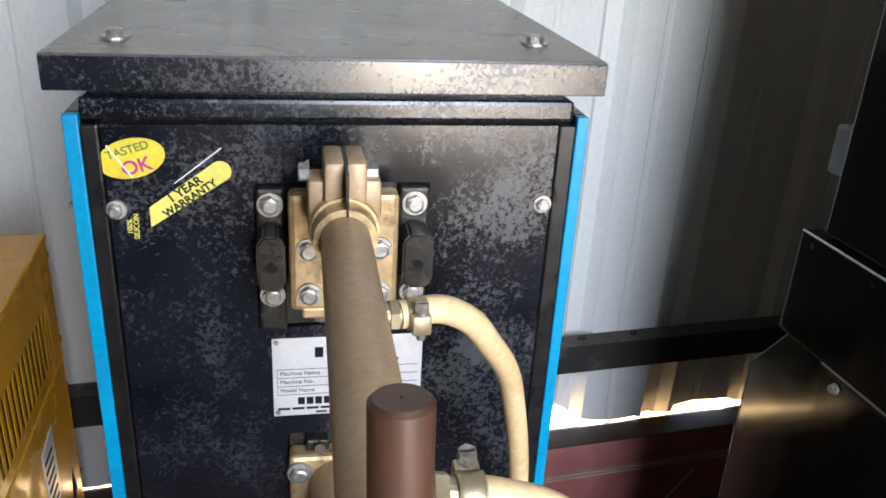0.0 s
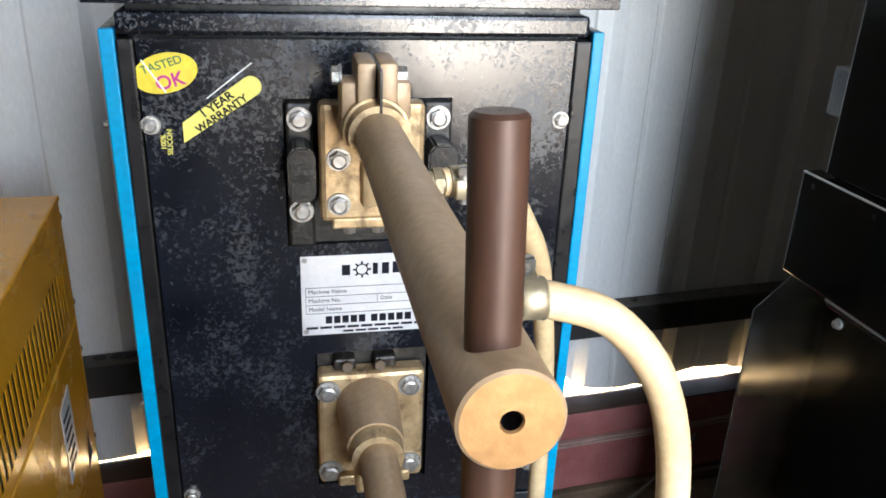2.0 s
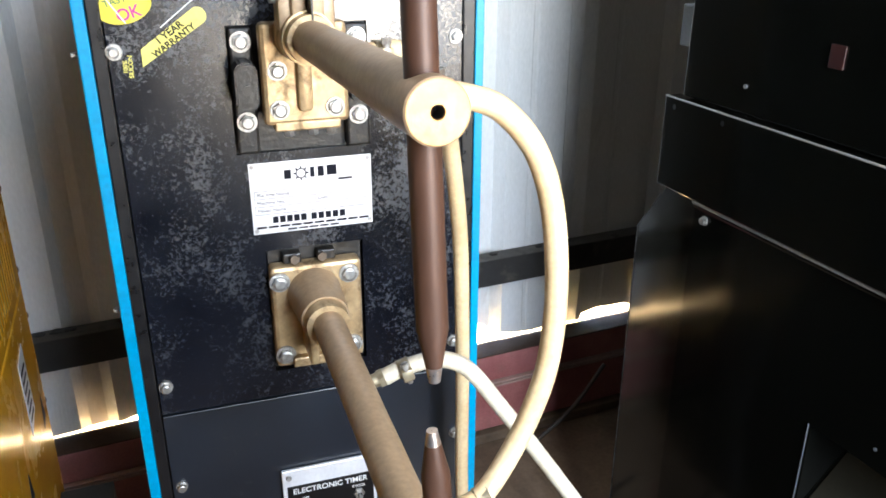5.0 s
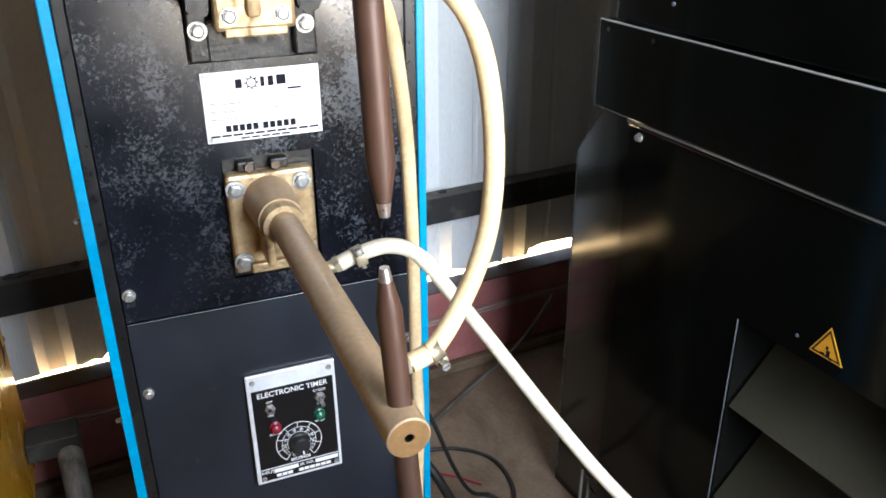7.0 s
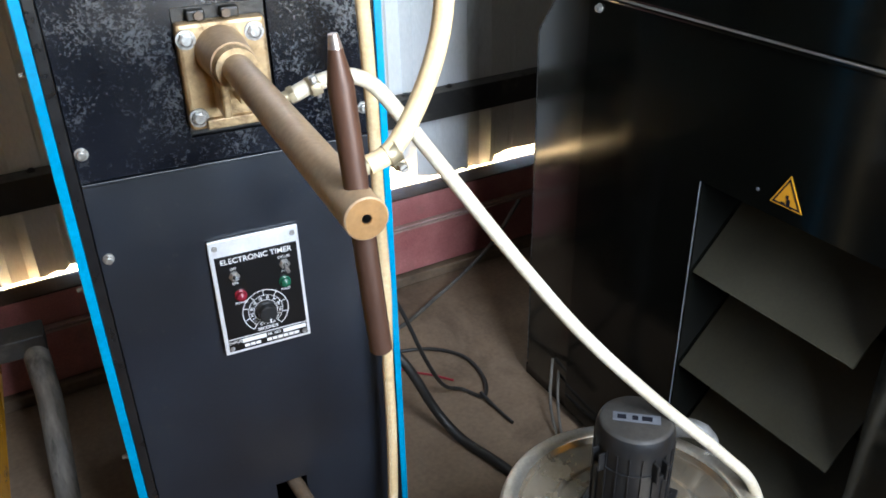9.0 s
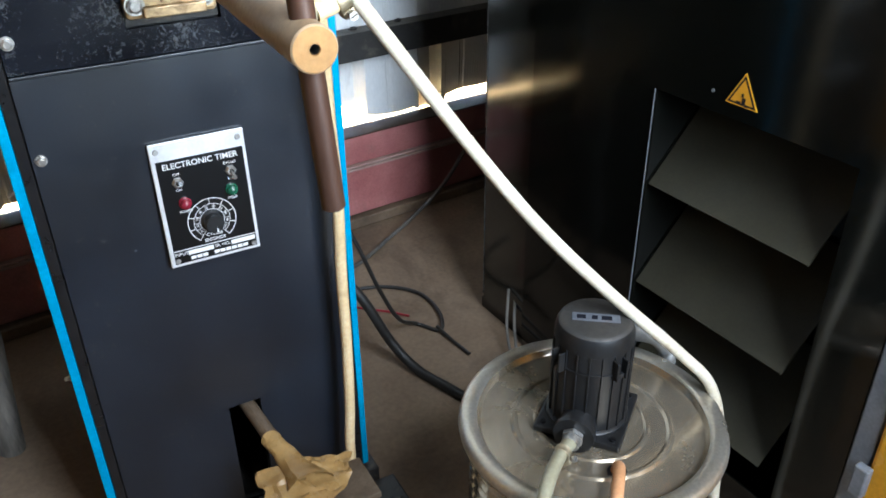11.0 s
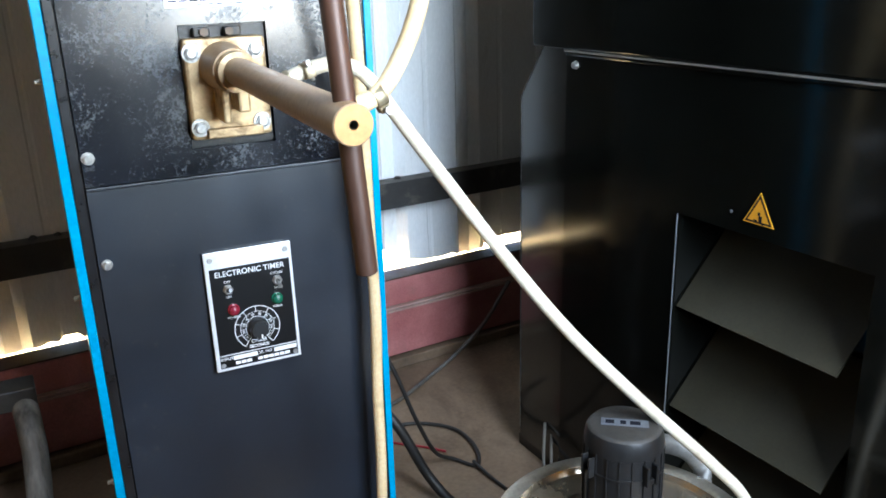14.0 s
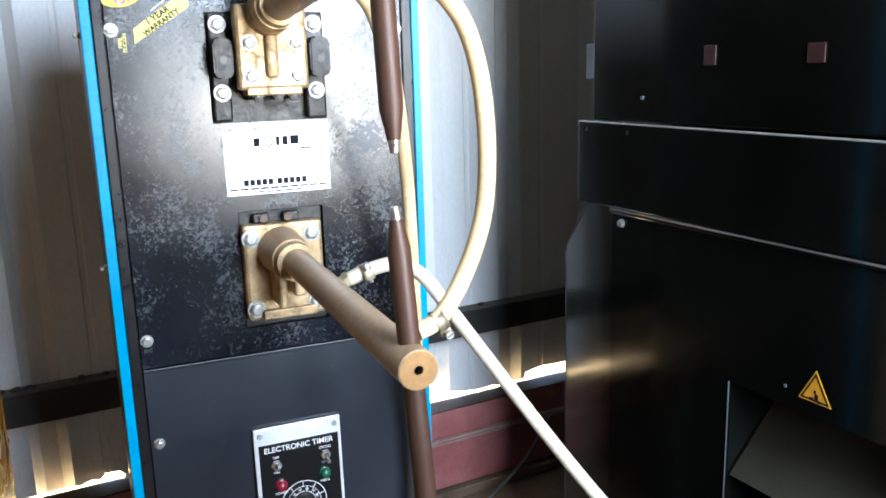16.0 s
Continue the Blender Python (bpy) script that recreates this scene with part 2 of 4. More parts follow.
TAPE = surface("brown_packing_tape", (0.20, 0.110, 0.034), (0.36, 0.225, 0.085), 14.0, (0.22, 0.4), bumps=0.1)
FILM = surface("clear_plastic_film", (0.34, 0.30, 0.23), (0.52, 0.48, 0.40), 30.0, (0.15, 0.28), bumps=0.2)
RUST = surface("rusty_steel", (0.075, 0.05, 0.03), (0.14, 0.10, 0.065), 20.0, (0.5, 0.7), 0.3, 0.3)
PIPE = surface("flaking_pipe_paint", (0.035, 0.032, 0.027), (0.30, 0.275, 0.235), 24.0, (0.5, 0.75), bumps=0.3, stretch=(1, 1, 0.2), dirt=(0.03, 0.03, 0.026), dirt_scale=30.0)
CONDUIT = surface("grey_conduit", (0.10, 0.10, 0.095), (0.16, 0.155, 0.145), 25.0, (0.35, 0.5), 0.2, 0.1)
POST = surface("flaking_post_paint", (0.05, 0.045, 0.038), (0.14, 0.128, 0.11), 9.0, (0.6, 0.8), bumps=0.3, dirt=(0.05, 0.045, 0.04), dirt_scale=14.0)


# ---- building helpers ----
def part(name, bm, material, parent, label=""):
    me = bpy.data.meshes.new(name)
    bm.normal_update()
    bm.to_mesh(me)
    bm.free()
    me.materials.append(material)
    ob = new(name, me)
    ob.parent = parent
    return tagged(ob, label)


def smooth(ob, angle=40):
    me = ob.data
    me.polygons.foreach_set("use_smooth", [True] * len(me.polygons))
    me.set_sharp_from_angle(angle=radians(angle))
    return ob


def thing(name, m, label, category, group="", kind=""):
    ob = new(name)
    ob.matrix_world = m
    ob.empty_display_size = 0.05
    return tagged(ob, label, category, group, kind)


def box(bm, x0, x1, y0, y1, z0, z1, bevel=0.0, m=None):
    t = Matrix.Translation(((x0 + x1) / 2, (y0 + y1) / 2, (z0 + z1) / 2)) @ Matrix.Diagonal((x1 - x0, y1 - y0, z1 - z0, 1))
    r = bmesh.ops.create_cube(bm, size=1.0, matrix=(m or Matrix.Identity(4)) @ t)
    if bevel:
        edges = list({e for v in r["verts"] for e in v.link_edges})
        bmesh.ops.bevel(bm, geom=edges, offset=bevel, segments=2, affect="EDGES", profile=0.5)
    return bm


def rod(bm, p0, p1, r0, r1=None, seg=24, cap=True):
    p0, p1 = Vector(p0), Vector(p1)
    d = p1 - p0
    m = Matrix.Translation((p0 + p1) / 2) @ d.to_track_quat("Z", "Y").to_matrix().to_4x4()
    bmesh.ops.create_cone(bm, cap_ends=cap, segments=seg, radius1=r0, radius2=r0 if r1 is None else r1, depth=d.length, matrix=m)
    return bm


def lathe(bm, profile, m=None, seg=40):
    """A closed or open profile of (radius, height) turned round z."""
    m = m or Matrix.Identity(4)
    rings = [[bm.verts.new(m @ Vector((r * math.cos(2 * math.pi * k / seg), r * math.sin(2 * math.pi * k / seg), h))) for k in range(seg)] for r, h in profile]
    for a, b in zip(rings, rings[1:]):
        for k in range(seg):
            bm.faces.new((a[k], a[(k + 1) % seg], b[(k + 1) % seg], b[k]))
    return bm, rings


def spline(points, steps=10):
    pts = [Vector(p) for p in points]
    pts = [2 * pts[0] - pts[1]] + pts + [2 * pts[-1] - pts[-2]]
    out = []
    for a, b, c, d in zip(pts, pts[1:], pts[2:], pts[3:]):
        for k in range(steps):
            t = k / steps
            out.append(0.5 * (2 * b + (c - a) * t + (2 * a - 5 * b + 4 * c - d) * t * t + (3 * b - a - 3 * c + d) * t ** 3))
    return out + [pts[-2]]


def hose(bm, points, radius, seg=14, steps=10, ribbed=0.0):
    path = spline(points, steps)
    up = Vector((0.3, 0.2, 1)).normalized()
    rings = []
    for i, p in enumerate(path):
        d = (path[min(i + 1, len(path) - 1)] - path[max(i - 1, 0)]).normalized()
        side = up.cross(d).normalized()
        up = d.cross(side).normalized()
        r = radius * (1 + (ribbed if i % 2 else -ribbed))
        rings.append([bm.verts.new(p + r * (math.cos(2 * math.pi * k / seg) * side + math.sin(2 * math.pi * k / seg) * up)) for k in range(seg)])
    for a, b in zip(rings, rings[1:]):
        for k in range(seg):
            bm.faces.new((a[k], a[(k + 1) % seg], b[(k + 1) % seg], b[k]))
    bm.faces.new(rings[0][::-1])
    bm.faces.new(rings[-1])
    return bm


def slab(bm, outline, y0, y1, bevel=0.0):
    """An outline of (x, z) points, given thickness from y0 (front) to y1."""
    front = [bm.verts.new((x, y0, z)) for x, z in outline]
    f = bm.faces.new(front)
    r = bmesh.ops.extrude_face_region(bm, geom=[f])
    bmesh.ops.translate(bm, vec=(0, y1 - y0, 0), verts=[v for v in r["geom"] if isinstance(v, bmesh.types.BMVert)])
    bmesh.ops.recalc_face_normals(bm, faces=bm.faces)
    if bevel:
        bmesh.ops.bevel(bm, geom=list(bm.edges), offset=bevel, segments=2, affect="EDGES")
    return bm


def sheet_with_hole(bm, x0, x1, z0, z1, holes, y0, y1):
    """A plate in the xz plane, y0 the front, with rectangular openings (hx0, hx1, hz0, hz1)."""
    xs = sorted({x0, x1, *(v for h in holes for v in h[:2])})
    zs = sorted({z0, z1, *(v for h in holes for v in h[2:])})
    for xa, xb in zip(xs, xs[1:]):
        for za, zb in zip(zs, zs[1:]):
            cx, cz = (xa + xb) / 2, (za + zb) / 2
            if not any(h[0] < cx < h[1] and h[2] < cz < h[3] for h in holes):
                bm.faces.new([bm.verts.new((x, y0, z)) for x, z in ((xa, za), (xb, za), (xb, zb), (xa, zb))])
    bmesh.ops.remove_doubles(bm, verts=bm.verts, dist=1e-6)
    r = bmesh.ops.extrude_face_region(bm, geom=list(bm.faces))
    bmesh.ops.translate(bm, vec=(0, y1 - y0, 0), verts=[v for v in r["geom"] if isinstance(v, bmesh.types.BMVert)])
    bmesh.ops.recalc_face_normals(bm, faces=bm.faces)
    return bm


BOLTS = {}


def bolt(parent, x, y, z, size=0.0085, washer=0.011, axis=(0, -1, 0), turn=0.0, name="bolt"):
    """A hex bolt with a dished washer; size is half the width over the flats' corners."""
    key = (size, washer)
    if key not in BOLTS:
        bm = bmesh.new()
        rod(bm, (0, 0, 0), (0, 0, 0.002), washer, washer * 0.96, 24)
        rod(bm, (0, 0, 0.002), (0, 0, 0.0075), size, size, 6)
        rod(bm, (0, 0, 0.0075), (0, 0, 0.0085), size * 0.86, size * 0.62, 18)
        bm.normal_update()
        me = bpy.data.meshes.new("bolt")
        bm.to_mesh(me)
        bm.free()
        me.materials.append(ZINC)
        BOLTS[key] = me
    ob = new(name, BOLTS[key])
    ob.parent = parent
    ob.matrix_basis = Matrix.Translation((x, y, z)) @ Vector(axis).to_track_quat("Z", "Y").to_matrix().to_4x4() @ pose(0, 0, 0, 0, 0, turn)
    return ob


def writing(name, text, size, material, parent, m, label="", align="CENTER", bold=0.0):
    cu = bpy.data.curves.new(name, "FONT")
    cu.body, cu.size, cu.align_x, cu.align_y, cu.extrude, cu.offset = text, size, align, "CENTER", 0.0002, bold
    tmp = new(name, cu)
    bpy.context.view_layer.update()
    me = bpy.data.meshes.new_from_object(tmp.evaluated_get(bpy.context.evaluated_depsgraph_get()))
    bpy.data.objects.remove(tmp)
    me.materials.clear()
    me.materials.append(material)
    ob = new(name, me)
    ob.parent = parent
    ob.matrix_basis = m
    return tagged(ob, label)


def on_front(x, y, z, roll=0.0):
    """A pose for lettering on a face that looks along -y; roll turns it anticlockwise."""
    return Matrix.Translation((x, y, z)) @ pose(0, 0, 0, 90, 0, 0) @ pose(0, 0, 0, 0, 0, roll)


# ---- the building ----
ROOM = pose(0, 0.955, 0, 0, 0, 5.5)     # the clad wall's inner face runs along local x


def clad_wall():
    """Trapezoidal sheet; the ribs stand out of doors. Its lower edge is bent and leaves a gap above the base."""
    root = thing("wall_north", ROOM, "white trapezoidal steel cladding with a bent lower edge", "wall", kind="structure")
    rng = random.Random(4)
    pitch, first = 0.26, 0.875
    xs = []
    for k in range(-20, 21):
        u = first + k * pitch
        xs += [(u, 0.0), (u + 0.022, 0.03), (u + 0.062, 0.03), (u + 0.085, 0.0), (u + 0.15, 0.0), (u + 0.155, 0.003), (u + 0.165, 0.003), (u + 0.17, 0.0)]
    xs = [p for p in xs if -3.2 < p[0] < 3.8]
    edge = [(-3.3, 0.285), (-0.52, 0.288), (-0.44, 0.2855), (-0.40, 0.2875), (-0.352, 0.2865), (-0.345, 0.2838), (-0.325, 0.2838), (-0.312, 0.2885), (-0.300, 0.2905), (-0.282, 0.2875), (-0.270, 0.300), (-0.237, 0.299), (-0.225, 0.286), (0.50, 0.296), (0.58, 0.330), (0.63, 0.350), (0.668, 0.330), (0.685, 0.306), (0.74, 0.295), (0.80, 0.290), (0.855, 0.2915), (0.87, 0.285), (0.885, 0.2845), (0.89, 0.2905), (0.925, 0.289), (0.93, 0.2842), (0.972, 0.2842), (0.978, 0.304), (1.03, 0.312), (1.15, 0.311), (1.175, 0.298), (1.30, 0.285), (3.9, 0.285)]

    def along(table, u):
        for (u0, v0), (u1, v1) in zip(table, table[1:]):
            if u0 <= u <= u1:
                return v0 + (v1 - v0) * (u - u0) / max(u1 - u0, 1e-9)
        return table[-1][1]

    stations = sorted({round(p[0], 4) for p in xs} | {u for u, _ in edge if xs[0][0] < u < xs[-1][0]} | {round(-0.6 + 0.009 * k, 4) for k in range(220)})
    bm = bmesh.new()
    heights = [0.0, 0.12, 0.5, 1.0, 1.6, 2.3, 3.2]
    columns = []
    for u in stations:
        low = along(edge, u) + rng.uniform(0.0, 0.0010) - 0.50 * along(xs, u)
        columns.append([bm.verts.new((u, along(xs, u) + (0.006 * math.sin(u * 14) if h == 0 else 0), low + (3.2 - low) * h / 3.2)) for h in heights])
    for a, b in zip(columns, columns[1:]):
        for i in range(len(heights) - 1):
            bm.faces.new((a[i], b[i], b[i + 1], a[i + 1]))
    ob = part("cladding_sheet", bm, SHEET, root)
    sol = ob.modifiers.new("thickness", "SOLIDIFY")
    sol.thickness, sol.offset = 0.0012, 1.0
    return root


clad_wall()
girt = bmesh.new()
ends = []
for u in (-3.2, 3.8):
    ends.append([girt.verts.new((u, v, z)) for v, z in ((-0.003, 0.485), (-0.055, 0.485), (-0.055, 0.560), (-0.003, 0.560), (-0.003, 0.553), (-0.049, 0.553), (-0.049, 0.492), (-0.003, 0.492))])
for k in range(8):
    girt.faces.new((ends[0][k], ends[0][(k + 1) % 8], ends[1][(k + 1) % 8], ends[1][k]))
bmesh.ops.recalc_face_normals(girt, faces=girt.faces)
g = part("wall_girt", girt, GIRT, None)
g.matrix_world = ROOM
tagged(g, "black painted steel girt along the white cladding", "girt", kind="structure")
part("dust_layer", box(bmesh.new(), -3.19, 3.79, -0.0535, -0.0035, 0.5602, 0.5612), GIRT_DUST, g, "grey dust lying on the girt")
rng = random.Random(12)
for u in (-0.47, -0.435, -0.41, -0.30, -0.245, 0.66, 0.80):
    bm = bmesh.new()
    bmesh.ops.create_icosphere(bm, subdivisions=2, radius=0.008, matrix=Matrix.Translation((u, -0.022, 0.5635)) @ Matrix.Diagonal((rng.uniform(1.0, 2.6), 1.0, 0.7, 1)))
    for v in bm.verts:
        v.co += v.normal * 0.004 * noise.noise(v.co * 160.0)
    part("dirt_clump", bm, RUBBER, g, "small black clump of dirt")


base = thing("wall_base", ROOM, "red oxide painted steel base rail with dusty lips", "wall base", kind="structure")
for nm, v0, z0, z1, bev, mt, lab in (
        ("upper_rail", -0.078, 0.199, 0.2795, 0.004, RED_OXIDE, ""),
        ("rusty_ledge", -0.081, 0.280, 0.2835, 0.001, LEDGE, "brown stained top flange of the rail"),
        ("seam_lip", -0.090, 0.1925, 0.1985, 0.002, LIP, "dusty upper seam lip"),
        ("seam_lip", -0.092, 0.1835, 0.1900, 0.002, LIP, "dusty pale steel lip"),
        ("lower_rail", -0.080, 0.040, 0.1815, 0.005, RED_OXIDE, ""),
        ("kerb", -0.092, 0.0, 0.032, 0.005, FLOOR, "dusty concrete kerb")):
    bm = bmesh.new()
    box(bm, -3.2, 3.8, v0, -0.012, z0, z1, bev)
    part(nm, bm, mt, base, lab)
# unseen plate added behind the rails to cut red bounce onto the cladding
bm = bmesh.new()
box(bm, -3.2, 3.8, -0.0115, -0.004, -0.02, 0.2828)
part("bounce_shield", bm, RUST, base)

bm = bmesh.new()
bmesh.ops.create_grid(bm, x_segments=40, y_segments=40, size=40.0)
ground = part("ground", bm, YARD, None)
ground.location = (0, 0, -0.03)
tagged(ground, "pale sunlit yard ground outside the shed", "ground", kind="structure")
bm = bmesh.new()
box(bm, -3.2, 3.8, -3.1, -0.012, -0.1, 0.0)
fl = part("floor", bm, FLOOR, None)
fl.matrix_world = ROOM
tagged(fl, "dusty brown concrete shop floor", "floor", kind="structure")
# unseen roof and walls added to close the shed, dark to limit bounce
bm = bmesh.new()
box(bm, -3.3, 3.9, -3.2, 0.35, 3.2, 3.25)
ce = part("ceiling", bm, ROOF, None)
ce.matrix_world = ROOM
tagged(ce, "dull grey steel roof sheeting", "ceiling", kind="structure")
for nm, b in (("wall_west", (-3.3, -3.2, -3.1, 0.06)), ("wall_east", (3.7, 3.8, -3.1, 0.06))):
    bm = bmesh.new()
    box(bm, *b, 0.0, 3.2)
    w = part(nm, bm, INNER, None)
    w.matrix_world = ROOM
    tagged(w, "plain grey inner shed wall", "wall", kind="structure")
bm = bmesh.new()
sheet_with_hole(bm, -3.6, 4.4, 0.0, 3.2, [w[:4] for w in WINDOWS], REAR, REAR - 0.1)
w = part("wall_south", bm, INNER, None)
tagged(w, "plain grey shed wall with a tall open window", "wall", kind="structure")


# ---- the spot welder ----
SLOT = (-0.012, 0.040, 0.075, 0.288)
welder = thing("spot_welder", pose(0, 0, 0), "black pedestal spot welder with blue edges and bronze arms", "spot welder")
bm = bmesh.new()
sheet_with_hole(bm, -0.198, 0.200, 0.051, 1.405, [SLOT], 0.012, 0.018)
box(bm, -0.198, 0.200, 0.25, 0.60, 0.051, 1.405, 0.004)
part("body", bm, BLACK_EDGE, welder)
for x0, x1, sx in ((-0.2190, -0.2065, -1), (0.2095, 0.2205, 1)):
    bm = bmesh.new()
    box(bm, x0, x1, 0.0065, 0.58, 0.055, 1.386, 0.0015)
    sp = part("side_cover", bm, BLACK_EDGE, welder, "black painted side cover")
    bm = bmesh.new()
    box(bm, x0, x1, -0.004, 0.006, 0.055, 1.386, 0.0015)
    part("blue_edge", bm, BLUE, sp, "bright blue painted front edge")
    for k in range(5):
        bolt(sp, x0 - 0.0005 if sx < 0 else x1 + 0.0005, 0.022, 0.12 + k * 0.295, 0.0035, 0.005, (sx, 0, 0), name="screw")
    bm = bmesh.new()
    xe = -0.2060 if sx < 0 else 0.1930
    box(bm, xe, xe + 0.0150 + 0.001 * sx, -0.0055, 0.0118, 0.055, 1.378, 0.002)
    part("corner_trim", bm, BLACK_EDGE, welder)

HEAD = (-0.073, 0.080, 1.186, 1.327)
LOW = (-0.050, 0.067, 0.903, 1.067)
bm = bmesh.new()
sheet_with_hole(bm, -0.1905, 0.1925, 0.868, 1.378, [HEAD, LOW], -0.003, 0.0)
up_panel = part("upper_panel", bm, ENAMEL, welder, "mottled worn black upper front panel")
bm = bmesh.new()
box(bm, -0.206, 0.206, -0.004, 0.59, 1.381, 1.400, 0.004)
part("top_rail", bm, ENAMEL, welder)
bm = bmesh.new()
sheet_with_hole(bm, -0.1905, 0.1925, 0.065, 0.862, [SLOT], -0.005, 0.0)
box(bm, -0.1905, 0.1925, -0.0065, 0.0, 0.8625, 0.8665, 0.001)
low_panel = part("lower_panel", bm, SATIN, welder, "smooth satin black lower front panel")
bm = bmesh.new()
box(bm, -0.228, 0.228, -0.012, 0.62, 1.407, 1.436, 0.0015)
bmesh.ops.delete(bm, geom=[f for f in bm.faces if f.normal.z < -0.5], context="FACES")
bmesh.ops.solidify(bm, geom=list(bm.faces), thickness=0.002)
lid = part("lid", bm, LID, welder, "dusty black sheet steel lid, greyed for the wall it mirrors")
bm = bmesh.new()
box(bm, -0.2275, 0.2275, -0.0145, -0.0122, 1.4075, 1.4345, 0.001)
part("lid_lip", bm, ENAMEL, lid)
for x, y in ((-0.183, 0.056), (0.185, 0.069), (-0.165, 0.52), (0.17, 0.52)):
    bolt(lid, x, y, 1.436, 0.008, 0.0125, (0, 0, 1), 12)
for x, z in ((-0.185, 1.305), (0.185, 1.305), (-0.182, 0.906), (0.185, 0.906)):
    bolt(up_panel, x, -0.003, z, 0.0062, 0.0085, turn=17)
for x, z in ((-0.18, 0.76), (-0.181, 0.11), (0.205 - 0.018, 0.76), (0.187, 0.104)):
    bolt(low_panel, x, -0.005, z, 0.0058, 0.0076, turn=5)
bm = bmesh.new()
box(bm, -0.20, 0.235, -0.02, 0.60, 0.0, 0.05, 0.004)
part("plinth", bm, STEEL_BLACK, welder, "black steel plinth")
bm = bmesh.new()
rod(bm, (0.219, 0.03, 1.30), (0.228, 0.03, 1.30), 0.006, 0.005)
part("button", bm, RED_LENS, welder, "small red button")

# the moving head in the upper opening
head = part("head_block", box(bmesh.new(), -0.030, 0.035, -0.018, 0.012, 1.215, 1.315, 0.003), STEEL_BLACK, welder)
part("opening_back", box(bmesh.new(), -0.073, 0.080, 0.004, 0.0118, 1.186, 1.327), STEEL_BLACK, head)
for sx, x0, x1 in ((-1, -0.071, -0.047), (1, 0.052, 0.079)):
    cx = (x0 + x1) / 2
    bm = bmesh.new()
    box(bm, x0, x1, -0.012, 0.010, 1.188, 1.325, 0.003)
    br = part("bracket", bm, STEEL_BLACK, welder, "blackened steel bearing bracket")
    bm = bmesh.new()
    slab(bm, [(x0, 1.249), (x0 + 0.006, 1.243), (x1 - 0.006, 1.243), (x1, 1.249), (x1, 1.287), (x1 - 0.006, 1.294), (x0 + 0.006, 1.294), (x0, 1.287)], -0.044, -0.0118, 0.002)
    smooth(part("knuckle", bm, STEEL_BLACK, br))
    bm = bmesh.new()
    rod(bm, (cx, -0.0442, 1.266), (cx, -0.0448, 1.266), 0.0048, seg=16)
    part("grease_hole", bm, DIAL_BLACK, br)
    for z in (1.311, 1.225):
        bolt(br, cx, -0.012, z, 0.0085, 0.0115, turn=z * 500)
bm = bmesh.new()
box(bm, -0.044, 0.047, -0.052, -0.030, 1.228, 1.334, 0.005)
box(bm, -0.034, 0.037, -0.052, -0.018, 1.221, 1.231, 0.002)
head_plate = part("flange", bm, BRASS, welder, "cast bronze head flange with dark stains")
for x in (-0.028, 0.031):
    for z in (1.286, 1.245):
        bolt(head_plate, x, -0.052, z, 0.0082, 0.0105, turn=x * 900 + z * 70)
for x in (-0.018, 0.008, 0.028):
    bolt(head_plate, x, -0.040, 1.221, 0.006, 0.008, (0, 0, -1))

UP0, UP1 = Vector((-0.001, -0.05, 1.322)), Vector((-0.0115, -0.528, 1.349))
up_dir = (UP1 - UP0).normalized()
bm = bmesh.new()
rod(bm, UP0, UP0 + up_dir * 0.06, 0.0285, 0.0265, 36)
rod(bm, UP0 + up_dir * 0.055, UP0 + up_dir * 0.078, 0.0245, 0.0235, 36)
boss = smooth(part("clamp_boss", bm, BRASS, head_plate, "split bronze clamp boss"))
for s in (-1, 1):
    bm = bmesh.new()
    xa, xb = (-0.0172, -0.0018) if s < 0 else (-0.0006, 0.0145)
    box(bm, xa, xb, -0.106, -0.058, 1.330, 1.378, 0.0034)
    box(bm, xa - 0.012 * (s < 0), xb + 0.012 * (s > 0), -0.098, -0.066, 1.330, 1.362, 0.004)
    smooth(part("clamp_ear", bm, ARM, boss))
bm = bmesh.new()
box(bm, -0.0021, -0.0005, -0.1285, -0.06, 1.343, 1.3765)
part("clamp_slit", bm, DIAL_BLACK, boss)
bolt(boss, -0.0275, -0.082, 1.364, 0.0075, 0.009, (-1, 0, 0))
bm = bmesh.new()
rod(bm, (0.0140, -0.082, 1.364), (0.0245, -0.082, 1.364), 0.0072, seg=6)
part("clamp_nut", bm, ZINC, boss)
bm = bmesh.new()
box(bm, -0.009, 0.007, -0.062, -0.05, 1.243, 1.30, 0.005)
smooth(part("web", bm, BRASS, head_plate))


def tube_arm(name, p0, p1, r, label):
    """An arm with a cut front face that has a centre hole."""
    d = (p1 - p0).normalized()
    m = Matrix.Translation(p0) @ d.to_track_quat("Z", "Y").to_matrix().to_4x4()
    n = (p1 - p0).length
    bm = bmesh.new()
    lathe(bm, [(0.001, 0), (r * 1.02, 0), (r, n * 0.5), (r, n - 0.0012), (r - 0.0012, n)], m, 44)
    arm = smooth(part(name, bm, ARM, welder, label))
    bm = bmesh.new()
    lathe(bm, [(r - 0.0012, n), (0.0042, n), (0.0036, n - 0.001)], m, 44)
    smooth(part("end_face", bm, CUT, arm, "bright turned brass end face"))
    bm = bmesh.new()
    lathe(bm, [(0.0036, n - 0.001), (0.0034, n - 0.014), (0.0005, n - 0.015)], m, 20)
    part("centre_hole", bm, DIAL_BLACK, arm)
    return arm


upper_arm = tube_arm("upper_arm", UP0 + up_dir * 0.02, UP1, 0.0182, "brown oxidised bronze upper arm")
LO0, LO1 = Vector((0.002, -0.02, 1.014)), Vector((-0.002, -0.532, 1.010))
lower_arm = tube_arm("lower_arm", LO0, LO1, 0.0175, "brown oxidised bronze lower arm")


